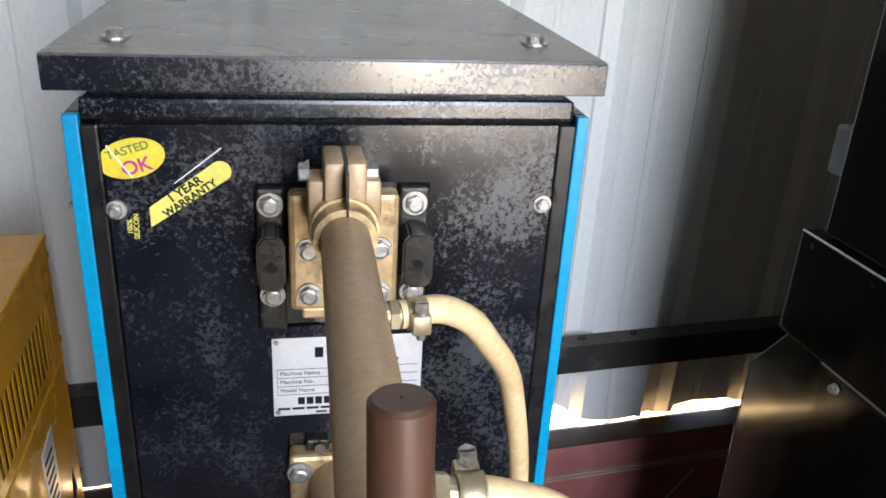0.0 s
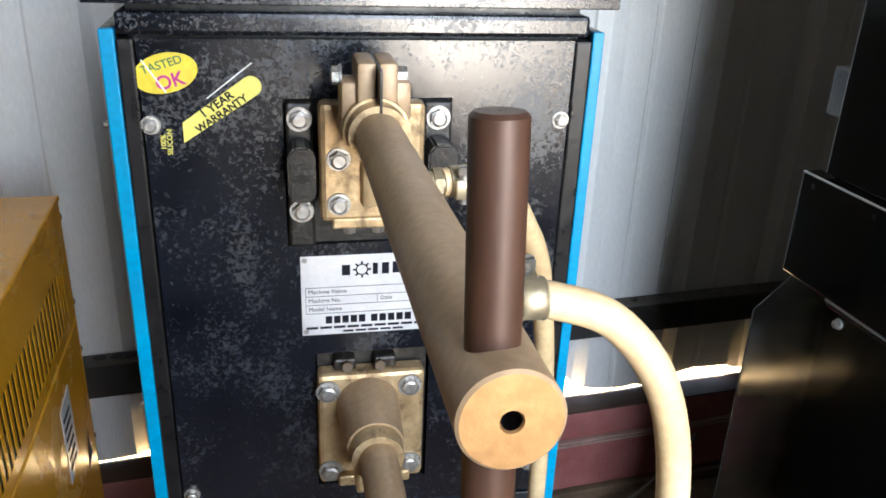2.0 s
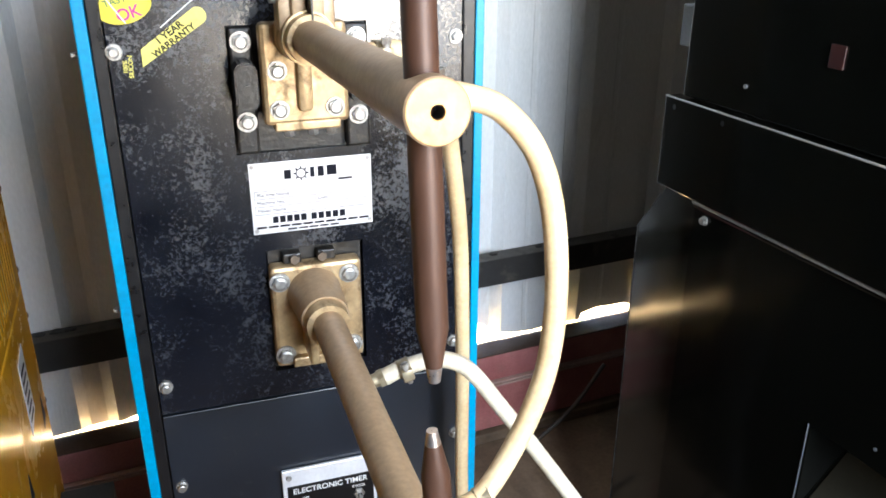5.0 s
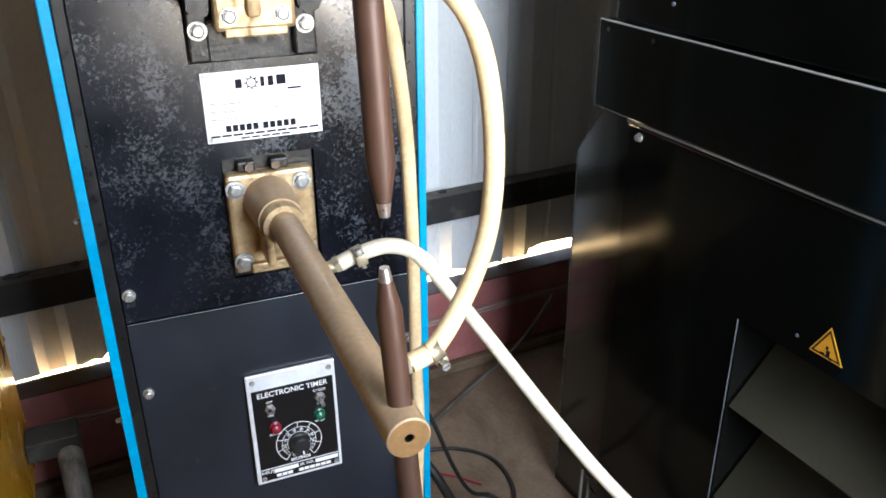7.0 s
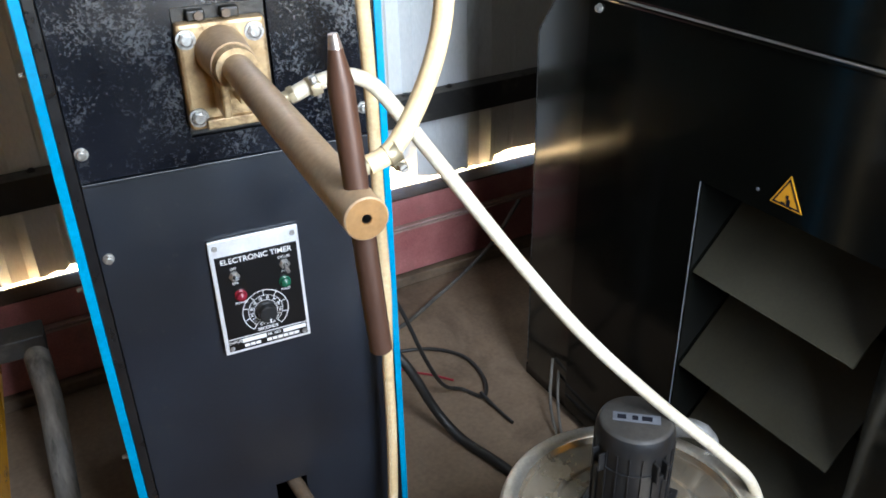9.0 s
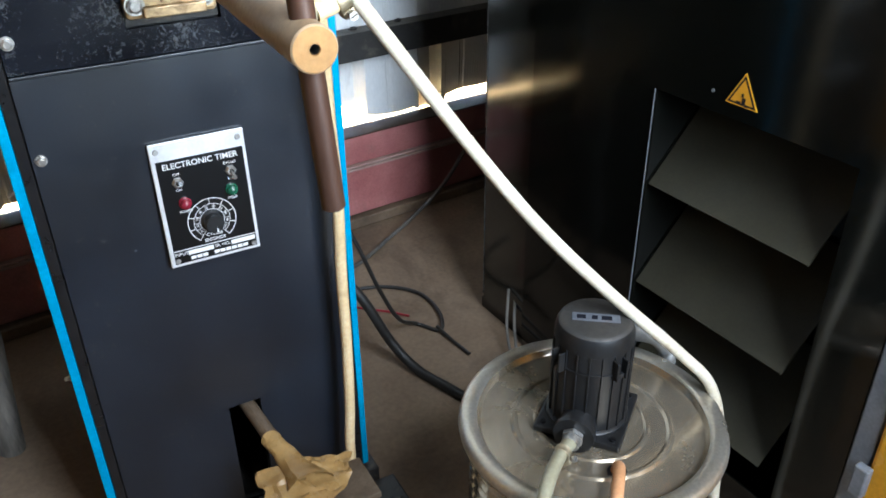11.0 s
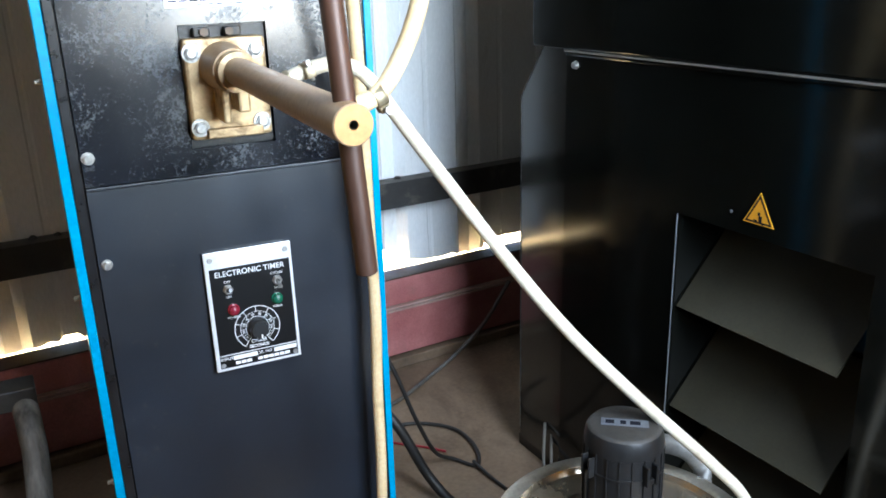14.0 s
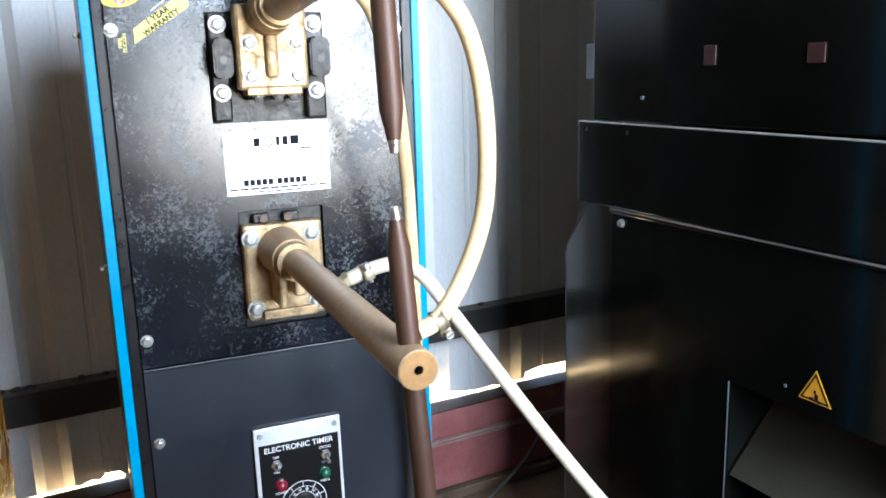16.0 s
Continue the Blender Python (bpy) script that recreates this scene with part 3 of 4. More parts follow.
def electrode(arm, tip, end, label):
    tip, end = Vector(tip), Vector(end)
    d = (end - tip).normalized()
    n = (end - tip).length
    m = Matrix.Translation(tip) @ d.to_track_quat("Z", "Y").to_matrix().to_4x4()
    r = 0.0096
    bm = bmesh.new()
    lathe(bm, [(0.0052, 0.010), (r, 0.034), (r, n - 0.0015), (r - 0.0015, n), (0.0005, n)], m, 32)
    e = smooth(part("electrode", bm, COPPER, arm, label))
    bm = bmesh.new()
    lathe(bm, [(0.0005, 0.0), (0.0036, 0.0), (0.0052, 0.010)], m, 32)
    smooth(part("electrode_tip", bm, TIP, e, "bright dressed copper tip"))


electrode(upper_arm, (-0.0105, -0.519, 1.185), (-0.0135, -0.497, 1.440), "brown copper electrode rod pointing down")
electrode(lower_arm, (-0.008, -0.506, 1.141), (0.0105, -0.508, 0.874), "brown copper electrode rod pointing up")

# lower arm's flange and boss
bm = bmesh.new()
box(bm, -0.048, 0.065, 0.004, 0.0118, 0.905, 1.065)
part("opening_back", bm, STEEL_BLACK, welder)
bm = bmesh.new()
box(bm, -0.049, 0.060, -0.020, 0.004, 0.917, 1.050, 0.005)
low_flange = part("flange", bm, BRASS, welder, "cast bronze square flange, stained")
for x, z in ((-0.039, 1.032), (0.0445, 1.033), (-0.038, 0.934), (0.046, 0.936)):
    bolt(low_flange, x, -0.020, z, 0.0092, 0.0125, turn=x * 700)
bm = bmesh.new()
for x in (-0.021, 0.02):
    box(bm, x - 0.011, x + 0.011, -0.012, 0.004, 1.0505, 1.063, 0.002)
part("pad", bm, STEEL_BLACK, low_flange)
for x in (-0.019, 0.014):
    bm = bmesh.new()
    rod(bm, (x, -0.0115, 1.0565), (x, -0.0190, 1.0575), 0.0058, seg=6)
    part("bolt", bm, RUST, low_flange, "dull brown bolt head")
bm = bmesh.new()
rod(bm, (0.0015, -0.016, 1.013), (0.001, -0.092, 1.013), 0.0325, 0.0275, 40)
low_boss = smooth(part("boss", bm, ARM, low_flange, "brown bronze boss"))
bm = bmesh.new()
rod(bm, (0.001, -0.092, 1.013), (0.0008, -0.110, 1.013), 0.0255, 0.0245, 40)
smooth(part("collar", bm, BRASS, low_boss))
bm = bmesh.new()
box(bm, -0.016, -0.0055, -0.075, -0.02, 0.945, 0.995, 0.003)
box(bm, 0.008, 0.024, -0.060, -0.02, 0.955, 0.990, 0.003)
box(bm, -0.030, 0.045, -0.030, -0.018, 0.919, 0.932, 0.002)
part("clamp_lug", bm, BRASS, low_boss)


# ---- hoses of the welder ----
def clamp(parent, p, along, r, screw):
    """A worm-drive clamp: a band with rolled edges, its housing on the screw side, and a slotted hex screw."""
    p, a, s = Vector(p), Vector(along).normalized(), Vector(screw).normalized()
    side = a.cross(s).normalized()
    s = side.cross(a).normalized()
    m = Matrix.Translation(p) @ a.to_track_quat("Z", "Y").to_matrix().to_4x4()
    bm = bmesh.new()
    lathe(bm, [(r * 0.98, -0.0062), (r * 1.13, -0.0060), (r * 1.17, -0.0050), (r * 1.10, -0.0040), (r * 1.10, 0.0040), (r * 1.17, 0.0050), (r * 1.13, 0.0060), (r * 0.98, 0.0062)], m, 30)
    band = smooth(part("hose_clamp", bm, CLAMP, parent, "worn steel hose clamp"))
    frame_m = Matrix((( a.x, side.x, s.x, 0), (a.y, side.y, s.y, 0), (a.z, side.z, s.z, 0), (0, 0, 0, 1)))
    frame_m = Matrix.Translation(p + s * (r * 1.08)) @ frame_m
    bm = bmesh.new()
    box(bm, -0.0058, 0.0058, -0.0075, 0.0055, 0.0, 0.0066, 0.0016, frame_m)
    smooth(part("screw_housing", bm, CLAMP, band))
    bm = bmesh.new()
    c = frame_m @ Vector((0, 0, 0.0036))
    rod(bm, c + side * 0.004, c + side * 0.0105, 0.0030, seg=14)
    rod(bm, c + side * 0.0085, c + side * 0.0128, 0.0046, 0.0043, 6)
    rod(bm, c - side * 0.0105, c - side * 0.006, 0.0026, seg=12)
    sc = part("clamp_screw", bm, ZINC, band, "hexagon clamp screw")
    part("screw_slot", box(bmesh.new(), -0.0034, 0.0034, 0.01275, 0.01295, 0.0031, 0.0041, 0, frame_m), DIAL_BLACK, band)
    return band


def hose_thing(name, pts, r, mat, label, **kw):
    origin = Vector(pts[0])
    root = thing(name, Matrix.Translation(origin), label, "hose")
    bm = bmesh.new()
    hose(bm, [Vector(p) - origin for p in pts], r, **kw)
    smooth(part("hose_body", bm, mat, root))
    if name in ("water_hose", "thin_cable"):
        tagged(root, group="water hoses of the welder" if name == "water_hose" else "thin cables on the floor")
    return root, origin


HA = [(0.024, -0.415, 1.333), (0.042, -0.416, 1.331), (0.070, -0.418, 1.320), (0.096, -0.42, 1.289), (0.1115, -0.42, 1.242), (0.118, -0.42, 1.178), (0.1145, -0.42, 1.12), (0.101, -0.422, 1.077), (0.078, -0.427, 1.038), (0.056, -0.434, 1.017), (0.034, -0.437, 1.010)]
ha, o = hose_thing("water_hose", HA, 0.0088, HOSE, "cream rubber hose looping between the two arms")
clamp(ha, Vector((0.030, -0.415, 1.3325)) - o, (1, 0, 0), 0.0088, (0, 1, 0.2))
clamp(ha, Vector((0.058, -0.434, 1.0165)) - o, (-1, 0, -0.5), 0.0088, (0.5, 0, -1))
HB = [(0.020, -0.257, 1.334), (0.046, -0.252, 1.334), (0.068, -0.24, 1.318), (0.086, -0.222, 1.291), (0.106, -0.198, 1.256), (0.124, -0.168, 1.208), (0.150, -0.122, 1.105), (0.164, -0.095, 0.985), (0.174, -0.072, 0.885), (0.179, -0.06, 0.75), (0.183, -0.055, 0.64), (0.180, -0.052, 0.50), (0.179, -0.053, 0.38), (0.174, -0.055, 0.25), (0.168, -0.057, 0.17), (0.164, -0.07, 0.06), (0.165, -0.10, 0.009), (0.19, -0.16, 0.009)]
hb, o = hose_thing("water_hose", HB, 0.0088, HOSE, "cream rubber hose from the upper arm down the front panel")
clamp(hb, Vector((0.030, -0.256, 1.3345)) - o, (-1, -0.1, 0), 0.0088, (0, -1, 0))
HC = [(0.030, -0.238, 1.016), (0.052, -0.239, 1.024), (0.085, -0.243, 1.029), (0.115, -0.248, 1.014), (0.15, -0.254, 0.965), (0.19, -0.262, 0.906), (0.275, -0.30, 0.775), (0.347, -0.335, 0.674), (0.439, -0.372, 0.5675), (0.547, -0.405, 0.453), (0.606, -0.418, 0.380), (0.638, -0.425, 0.28), (0.650, -0.43, 0.15), (0.660, -0.44, 0.03), (0.665, -0.50, 0.009), (0.62, -0.60, 0.009)]
hc, o = hose_thing("water_hose", HC, 0.0085, HOSE_WHITE, "white rubber hose from the lower arm past the drum")
clamp(hc, Vector((0.050, -0.239, 1.0235)) - o, (-1, 0, -0.3), 0.0085, (0, -1, 0))
for arm, p, q, nm in ((upper_arm, (0.000, -0.414, 1.336), (0.030, -0.415, 1.333), "nipple"), (lower_arm, (0.012, -0.437, 1.008), (0.044, -0.4365, 1.012), "nipple"), (lower_arm, (0.012, -0.236, 1.010), (0.04, -0.2385, 1.020), "nipple"), (upper_arm, (0.002, -0.258, 1.334), (0.028, -0.256, 1.334), "nipple")):
    bm = bmesh.new()
    rod(bm, p, q, 0.0072, seg=18)
    mid = Vector(p).lerp(Vector(q), 0.45)
    rod(bm, mid, mid + (Vector(q) - Vector(p)) * 0.2, 0.0098, seg=6)
    part(nm, bm, CLAMP, arm, "dull brass hose nipple")

# ---- pedal wrapped with tape ----
bm = bmesh.new()
rod(bm, (0.006, 0.10, 0.290), (0.053, -0.135, 0.217), 0.0125, 0.0125, 20)
pedal = part("pedal_bar", bm, RUST, welder, "rusty bar of the foot pedal")
bm = bmesh.new()
box(bm, -0.002, 0.160, -0.205, -0.118, 0.184, 0.196, 0.002, pose(0, 0, 0))
part("pedal_plate", bm, RUST, pedal, "scuffed steel foot plate")


def crumple(bm, place, nu, nv, amount, seed):
    """A sheet of nu by nv cells through place(u, v), creased by noise."""
    grid = []
    for i in range(nu + 1):
        row = []
        for j in range(nv + 1):
            p = Vector(place(i / nu, j / nv))
            q = p * 31.0 + Vector((seed, 0, 0))
            row.append(bm.verts.new(p + amount * Vector((noise.noise(q), noise.noise(q + Vector((7, 1, 3))), abs(noise.noise(q * 1.7 + Vector((2, 9, 4))))))))
        grid.append(row)
    for i in range(nu):
        for j in range(nv):
            bm.faces.new((grid[i][j], grid[i + 1][j], grid[i + 1][j + 1], grid[i][j + 1]))
    return bm


def sleeve(u, v):
    p = Vector((0.0375, -0.055, 0.2415)).lerp(Vector((0.062, -0.16, 0.212)), u)
    r = 0.0140 + 0.017 * u ** 3
    return (p.x + r * 1.25 * math.cos(v * 2 * math.pi), p.y, p.z + r * math.sin(v * 2 * math.pi))


def drape(u, v):
    x = -0.006 + 0.152 * u
    reach = 0.055 + 0.075 * math.sin(math.pi * min(1.0, 0.25 + 0.75 * u)) ** 0.8 * (1 - 0.35 * u)
    return (x - 0.012 * v, -0.098 - reach * v - 0.018 * u * (1 - v), 0.214 + 0.016 * (1 - v) * (1 - abs(2 * u - 0.8)) - 0.003 * v)


def flap(u, v):
    return (-0.006 + 0.026 * u, -0.190 - 0.018 * u, 0.208 - 0.115 * v)


def film(u, v):
    a = v * 2 * math.pi
    return (0.095 + 0.052 * math.cos(a) * (0.8 + 0.2 * u), -0.182 + 0.022 * math.sin(a), 0.188 - 0.10 * u)


for nm, fn, mt, k, lab in (("tape_sleeve", sleeve, TAPE, 1, "crumpled brown packing tape"), ("tape_drape", drape, TAPE, 2, "crumpled brown packing tape"), ("tape_flap", flap, TAPE, 3, "torn brown tape end"), ("film_wrap", film, FILM, 4, "crumpled clear plastic film")):
    bm = crumple(bmesh.new(), fn, 22, 18, 0.0115 if k != 1 else 0.005, k * 3.1)
    smooth(part(nm, bm, mt, pedal, lab), 25)
bm = bmesh.new()
box(bm, 0.195, 0.262, -0.115, -0.02, 0.0, 0.022, 0.004)
rod(bm, (0.238, -0.085, 0.022), (0.238, -0.085, 0.034), 0.010, 0.009, 6)
part("foot_tab", bm, STEEL_BLACK, welder, "black steel foot tab")


# ---- the black machine ----
MACH = pose(0.716, 0, 0, 0, 0, 3.3 - 90)    # local x runs along the face away from the clad wall; local y into the machine


def mx(y):
    """The run along the face of a place at that world y."""
    return -y / math.cos(radians(3.3))


mach = thing("machine_cabinet", MACH, "tall black powder-coated machine cabinet with louvred opening", "machine")
LV = (mx(-0.105), mx(-0.47), 0.10, 0.722)
bm = bmesh.new()
sheet_with_hole(bm, mx(0.212), mx(-0.565), 0.03, 0.966, [LV], 0.0, 0.004)
box(bm, mx(0.212), mx(-0.565), -0.006, 0.012, 0.964, 0.975, 0.004)
mp = part("lower_panel", bm, MACHINE, mach)
# pale strips put the light caught by the panel edges into the colour
bm = bmesh.new()
rod(bm, (mx(0.212), -0.0055, 0.9735), (mx(-0.565), -0.0055, 0.9735), 0.0022, seg=10)
part("edge_glint", bm, GLINT, mp, "pale strip standing in for light on a panel edge")
bm = bmesh.new()
rod(bm, (mx(-0.1045), -0.0003, 0.722), (mx(-0.1045), -0.0003, 0.10), 0.0011, seg=8)
part("edge_glint", bm, GREY_EDGE, mp, "pale strip standing in for light on a panel edge")
bm = bmesh.new()
slab(bm, [(mx(0.385), 0.03), (mx(0.2145), 0.03), (mx(0.2145), 0.974), (mx(0.305), 0.974), (mx(0.385), 0.866)], 0.013, 0.03, 0.001)
rear = part("rear_panel", bm, REAR_STEEL, mach, "satin black rear plate with glint strips on its edges")
# strips round the rear plate stand in for its lit edges
for p, q in (((mx(0.2145), 0.0125, 0.05), (mx(0.2145), 0.0125, 0.974)), ((mx(0.385), 0.0125, 0.05), (mx(0.385), 0.0125, 0.866)), ((mx(0.385), 0.0125, 0.866), (mx(0.305), 0.0125, 0.974))):
    bm = bmesh.new()
    rod(bm, p, q, 0.0011, seg=8)
    part("edge_glint", bm, EDGE_DARK, rear, "pale strip standing in for light on a panel edge")
bm = bmesh.new()
box(bm, mx(0.310), mx(-0.565), -0.012, 0.02, 0.978, 1.140, 0.003)
mid = part("middle_panel", bm, MACHINE, mach)
# pale strip for the light along the middle panel's top edge
bm = bmesh.new()
rod(bm, (mx(0.308), -0.0112, 1.1392), (mx(-0.565), -0.0112, 1.1392), 0.0018, seg=8)
part("edge_glint", bm, GLINT, mid, "pale strip standing in for light on a panel edge")
for y in (0.282, 0.158):
    bm = bmesh.new()
    rod(bm, (mx(y), -0.0121, 1.124), (mx(y), -0.0126, 1.124), 0.0045, seg=14)
    part("hole", bm, DIAL_BLACK, mid)
bm = bmesh.new()
box(bm, mx(0.282), mx(-0.565), 0.002, 0.70, 1.143, 1.95, 0.004)
part("upper_body", bm, MACHINE, mach)
bm = bmesh.new()
box(bm, mx(0.38), mx(-0.565), 0.16, 0.70, 0.0, 1.142)
part("core", bm, MACHINE, mach)
bm = bmesh.new()
box(bm, mx(0.33), mx(0.285), 0.02, 0.05, 1.22, 1.29, 0.003)
part("latch_block", bm, GREY_EDGE, mach, "small grey latch")
# two small dark red patches on the upper body
bm = bmesh.new()
box(bm, mx(-0.018), mx(-0.044), -0.001, 0.0015, 1.242, 1.274, 0.001)
part("red_patch", bm, DARK_RED, mach, "small dark red patch")
part("red_patch", box(bmesh.new(), mx(-0.220), mx(-0.250), -0.001, 0.0015, 1.242, 1.270, 0.001), DARK_RED, mach, "small dark red patch")
bm = bmesh.new()
rod(bm, (mx(0.133), 0.002, 1.187), (mx(0.133), -0.001, 1.187), 0.0035, seg=12)
part("rivet", bm, GREY_EDGE, mach)
for xx in (mx(-0.1045), mx(-0.4745)):
    bm = bmesh.new()
    box(bm, xx - 0.002, xx + 0.002, 0.004, 0.16, 0.03, 0.728)
    part("duct_side", bm, MACHINE, mach)
for k, z in enumerate((0.552, 0.354, 0.156)):
    bm = bmesh.new()
    a, b = mx(-0.110), mx(-0.430)
    vs = [bm.verts.new(v) for v in ((a, 0.006, z), (b, 0.006, z), (b, 0.150, z + 0.165), (a, 0.150, z + 0.165))]
    bm.faces.new(vs)
    ob = part("vane", bm, VANE, mach, "dusty olive sloping louvre vane")
    so = ob.modifiers.new("thickness", "SOLIDIFY")
    so.thickness = 0.003
bolt(mp, mx(0.183), 0.0, 0.948, 0.0065, 0.0085)
bm = bmesh.new()
rod(bm, (mx(-0.219), 0, 0.753), (mx(-0.219), -0.001, 0.753), 0.003, seg=12)
part("rivet", bm, GREY_EDGE, mp)
bm = bmesh.new()
box(bm, mx(-0.568), mx(-0.600), -0.004, 0.30, 0.03, 1.95, 0.003)
part("edge_trim", bm, GREY_EDGE, mach, "grey steel edge trim")
bm = bmesh.new()
box(bm, mx(-0.603), mx(-0.95), -0.010, 0.30, 0.03, 1.95, 0.006)
yd = part("door", bm, YELLOW, mach, "bright yellow machine door")
bm = bmesh.new()
box(bm, mx(-0.590), mx(-0.612), -0.026, -0.0105, 0.262, 0.315, 0.003)
part("hinge", bm, GREY_EDGE, yd, "grey steel hinge")
bm = bmesh.new()
box(bm, mx(0.40), mx(-0.95), 0.02, 0.70, 0.0, 0.028)
part("plinth", bm, MACHINE, mach)

# triangular warning sign
def tri_pts(c, r, z):
    return [(c + r * math.sin(a), z + r * math.cos(a)) for a in (0, 2.0944, 4.18879)]


bm = bmesh.new()
slab(bm, tri_pts(mx(-0.273), 0.034, 0.761), -0.0008, -0.0002)
tr = part("warning_sign", bm, SIGN_YELLOW, mp, "yellow triangular warning sticker")
bm = bmesh.new()
o1, o2 = tri_pts(mx(-0.273), 0.0297, 0.761), tri_pts(mx(-0.273), 0.024, 0.761)
va, vb = [[bm.verts.new((x, -0.0011, z)) for x, z in t] for t in (o1, o2)]
for k in range(3):
    bm.faces.new((va[k], va[(k + 1) % 3], vb[(k + 1) % 3], vb[k]))
part("sign_border", bm, INK, tr)
bm = bmesh.new()
for dx, dz, w, h in ((-0.006, -0.006, 0.007, 0.004), (0.003, -0.002, 0.006, 0.010), (0.0, 0.006, 0.004, 0.005), (0.008, -0.008, 0.004, 0.004)):
    box(bm, mx(-0.273) + dx - w / 2, mx(-0.273) + dx + w / 2, -0.0013, -0.0008, 0.755 + dz - h / 2, 0.755 + dz + h / 2)
part("sign_mark", bm, INK, tr)


# ---- the yellow cabinet ----
YEL = pose(-0.432, 0.625, 0, 0, 0, 90 + 2)   # local x runs along the side face towards the wall; y into the cabinet
yel = thing("yellow_cabinet", YEL, "yellow painted generator cabinet with slotted side", "cabinet")
bm = bmesh.new()
slots = [(-0.055 - k * 0.022, -0.044 - k * 0.022) for k in range(22)]
box(bm, -0.95, -0.003, 0.020, 0.62, 0.26, 1.012)
part("body", bm, BLACK_EDGE, yel)
bm = bmesh.new()
sheet_with_hole(bm, -0.955, 0.0, 0.80, 1.012, [(s[0], s[1], 0.822, 0.920) for s in slots], 0.0, 0.0008)
part("slotted_panel", bm, YELLOW, yel, "yellow panel with a row of upright slots")
bm = bmesh.new()
box(bm, -0.955, 0.0, 0.0, 0.015, 0.26, 0.793, 0.003)
yp = part("lower_panel", bm, YELLOW, yel)
bm = bmesh.new()
box(bm, -0.958, 0.003, -0.003, 0.63, 1.0125, 1.022, 0.003)
part("top_panel", bm, YELLOW, yel)
bm = bmesh.new()
box(bm, 0.0002, 0.003, 0.0, 0.62, 0.26, 1.012, 0.001)
part("end_panel", bm, YELLOW, yel)
for z in (0.984, 0.828, 0.735, 0.55):
    bm = bmesh.new()
    rod(bm, (0.003, 0.009, z), (0.005, 0.009, z), 0.0115, 0.0110, 18)
    rod(bm, (0.005, 0.009, z), (0.0125, 0.009, z), 0.0085, 0.0070, 6)
    part("bolt", bm, RUST, yel, "brown rusty bolt head")
bm = bmesh.new()
slab(bm, [(-0.20, 0.60), (-0.13, 0.615), (-0.13, 0.745), (-0.20, 0.735)], -0.0012, -0.0002)
part("name_plate", bm, PLATE, yp, "pale metallic name plate")
bm = bmesh.new()
for k in range(6):
    box(bm, -0.192, -0.145, -0.0018, -0.0011, 0.62 + k * 0.018, 0.626 + k * 0.018)
part("plate_bars", bm, INK, yp)
for x, z in ((-0.07, 0.53), (-0.33, 0.54)):
    bm = bmesh.new()
    slab(bm, [(x, z), (x + 0.035, z + 0.01), (x + 0.02, z + 0.06)], -0.001, -0.0002)
    part("black_mark", bm, INK, yp)
bm = bmesh.new()
hose(bm, [(-0.20, -0.058, 0.0), (-0.19, -0.068, 0.12), (-0.165, -0.079, 0.24), (-0.150, -0.079, 0.300), (-0.118, -0.077, 0.332), (-0.075, -0.073, 0.338)], 0.024, 20)
pipe = smooth(part("support_pipe", bm, PIPE, yel, "flaking pale paint on a bent pipe"))
# added black block stands in for the cabinet's shadow above the pipe
part("pipe_shade_block", box(bmesh.new(), -0.125, -0.06, -0.10, -0.002, 0.332, 0.375, 0.003), GIRT, yel, "black block standing in for the shade over the pipe")
for x, y in ((-0.80, 0.05), (-0.85, 0.55), (-0.12, 0.45)):
    bm = bmesh.new()
    rod(bm, (x, y, 0.0), (x, y, 0.259), 0.026, 0.024, 18)
    rod(bm, (x, y, 0.0), (x, y, 0.012), 0.034, 0.03, 18)
    smooth(part("leg", bm, POST, yel, "flaking pale painted leg"))


# ---- the coolant drum and pump ----
DC = (0.425, -0.37)
drum = thing("coolant_drum", pose(*DC, 0), "galvanised steel drum with ribbed side and dished lid", "drum")
prof = [(0.172, 0.0), (0.176, 0.004)]
for k in range(17):
    z = 0.02 + k * 0.018
    prof += [(0.1735, z), (0.1765, z + 0.006), (0.1765, z + 0.010), (0.1735, z + 0.016)]
prof += [(0.174, 0.335), (0.174, 0.352)]
bm = bmesh.new()
_, rings = lathe(bm, prof, seg=72)
bm.faces.new(rings[0][::-1])
smooth(part("drum_wall", bm, DRUM, drum))
bm = bmesh.new()
lathe(bm, [(0.165, 0.3632), (0.1625, 0.358), (0.160, 0.354), (0.118, 0.355), (0.114, 0.3578), (0.110, 0.3578), (0.106, 0.355), (0.084, 0.3555), (0.081, 0.3578), (0.077, 0.3578), (0.074, 0.356), (0.0005, 0.357)], seg=80)
lidd = smooth(part("drum_lid", bm, DRUM_LID, drum, "brown stained steel lid with pressed rings"), 25)
bm = bmesh.new()
lathe(bm, [(0.1745, 0.346), (0.188, 0.347), (0.1915, 0.351), (0.1925, 0.356), (0.1905, 0.3625), (0.186, 0.3662), (0.174, 0.3668), (0.168, 0.3655), (0.165, 0.3632)], seg=80)
smooth(part("rim", bm, RIM, lidd, "bright rolled steel rim"), 50)
bm = bmesh.new()
rod(bm, (-0.032, -0.098, 0.3555), (-0.032, -0.098, 0.3572), 0.0135, seg=24)
part("lid_hole", bm, DIAL_BLACK, lidd)

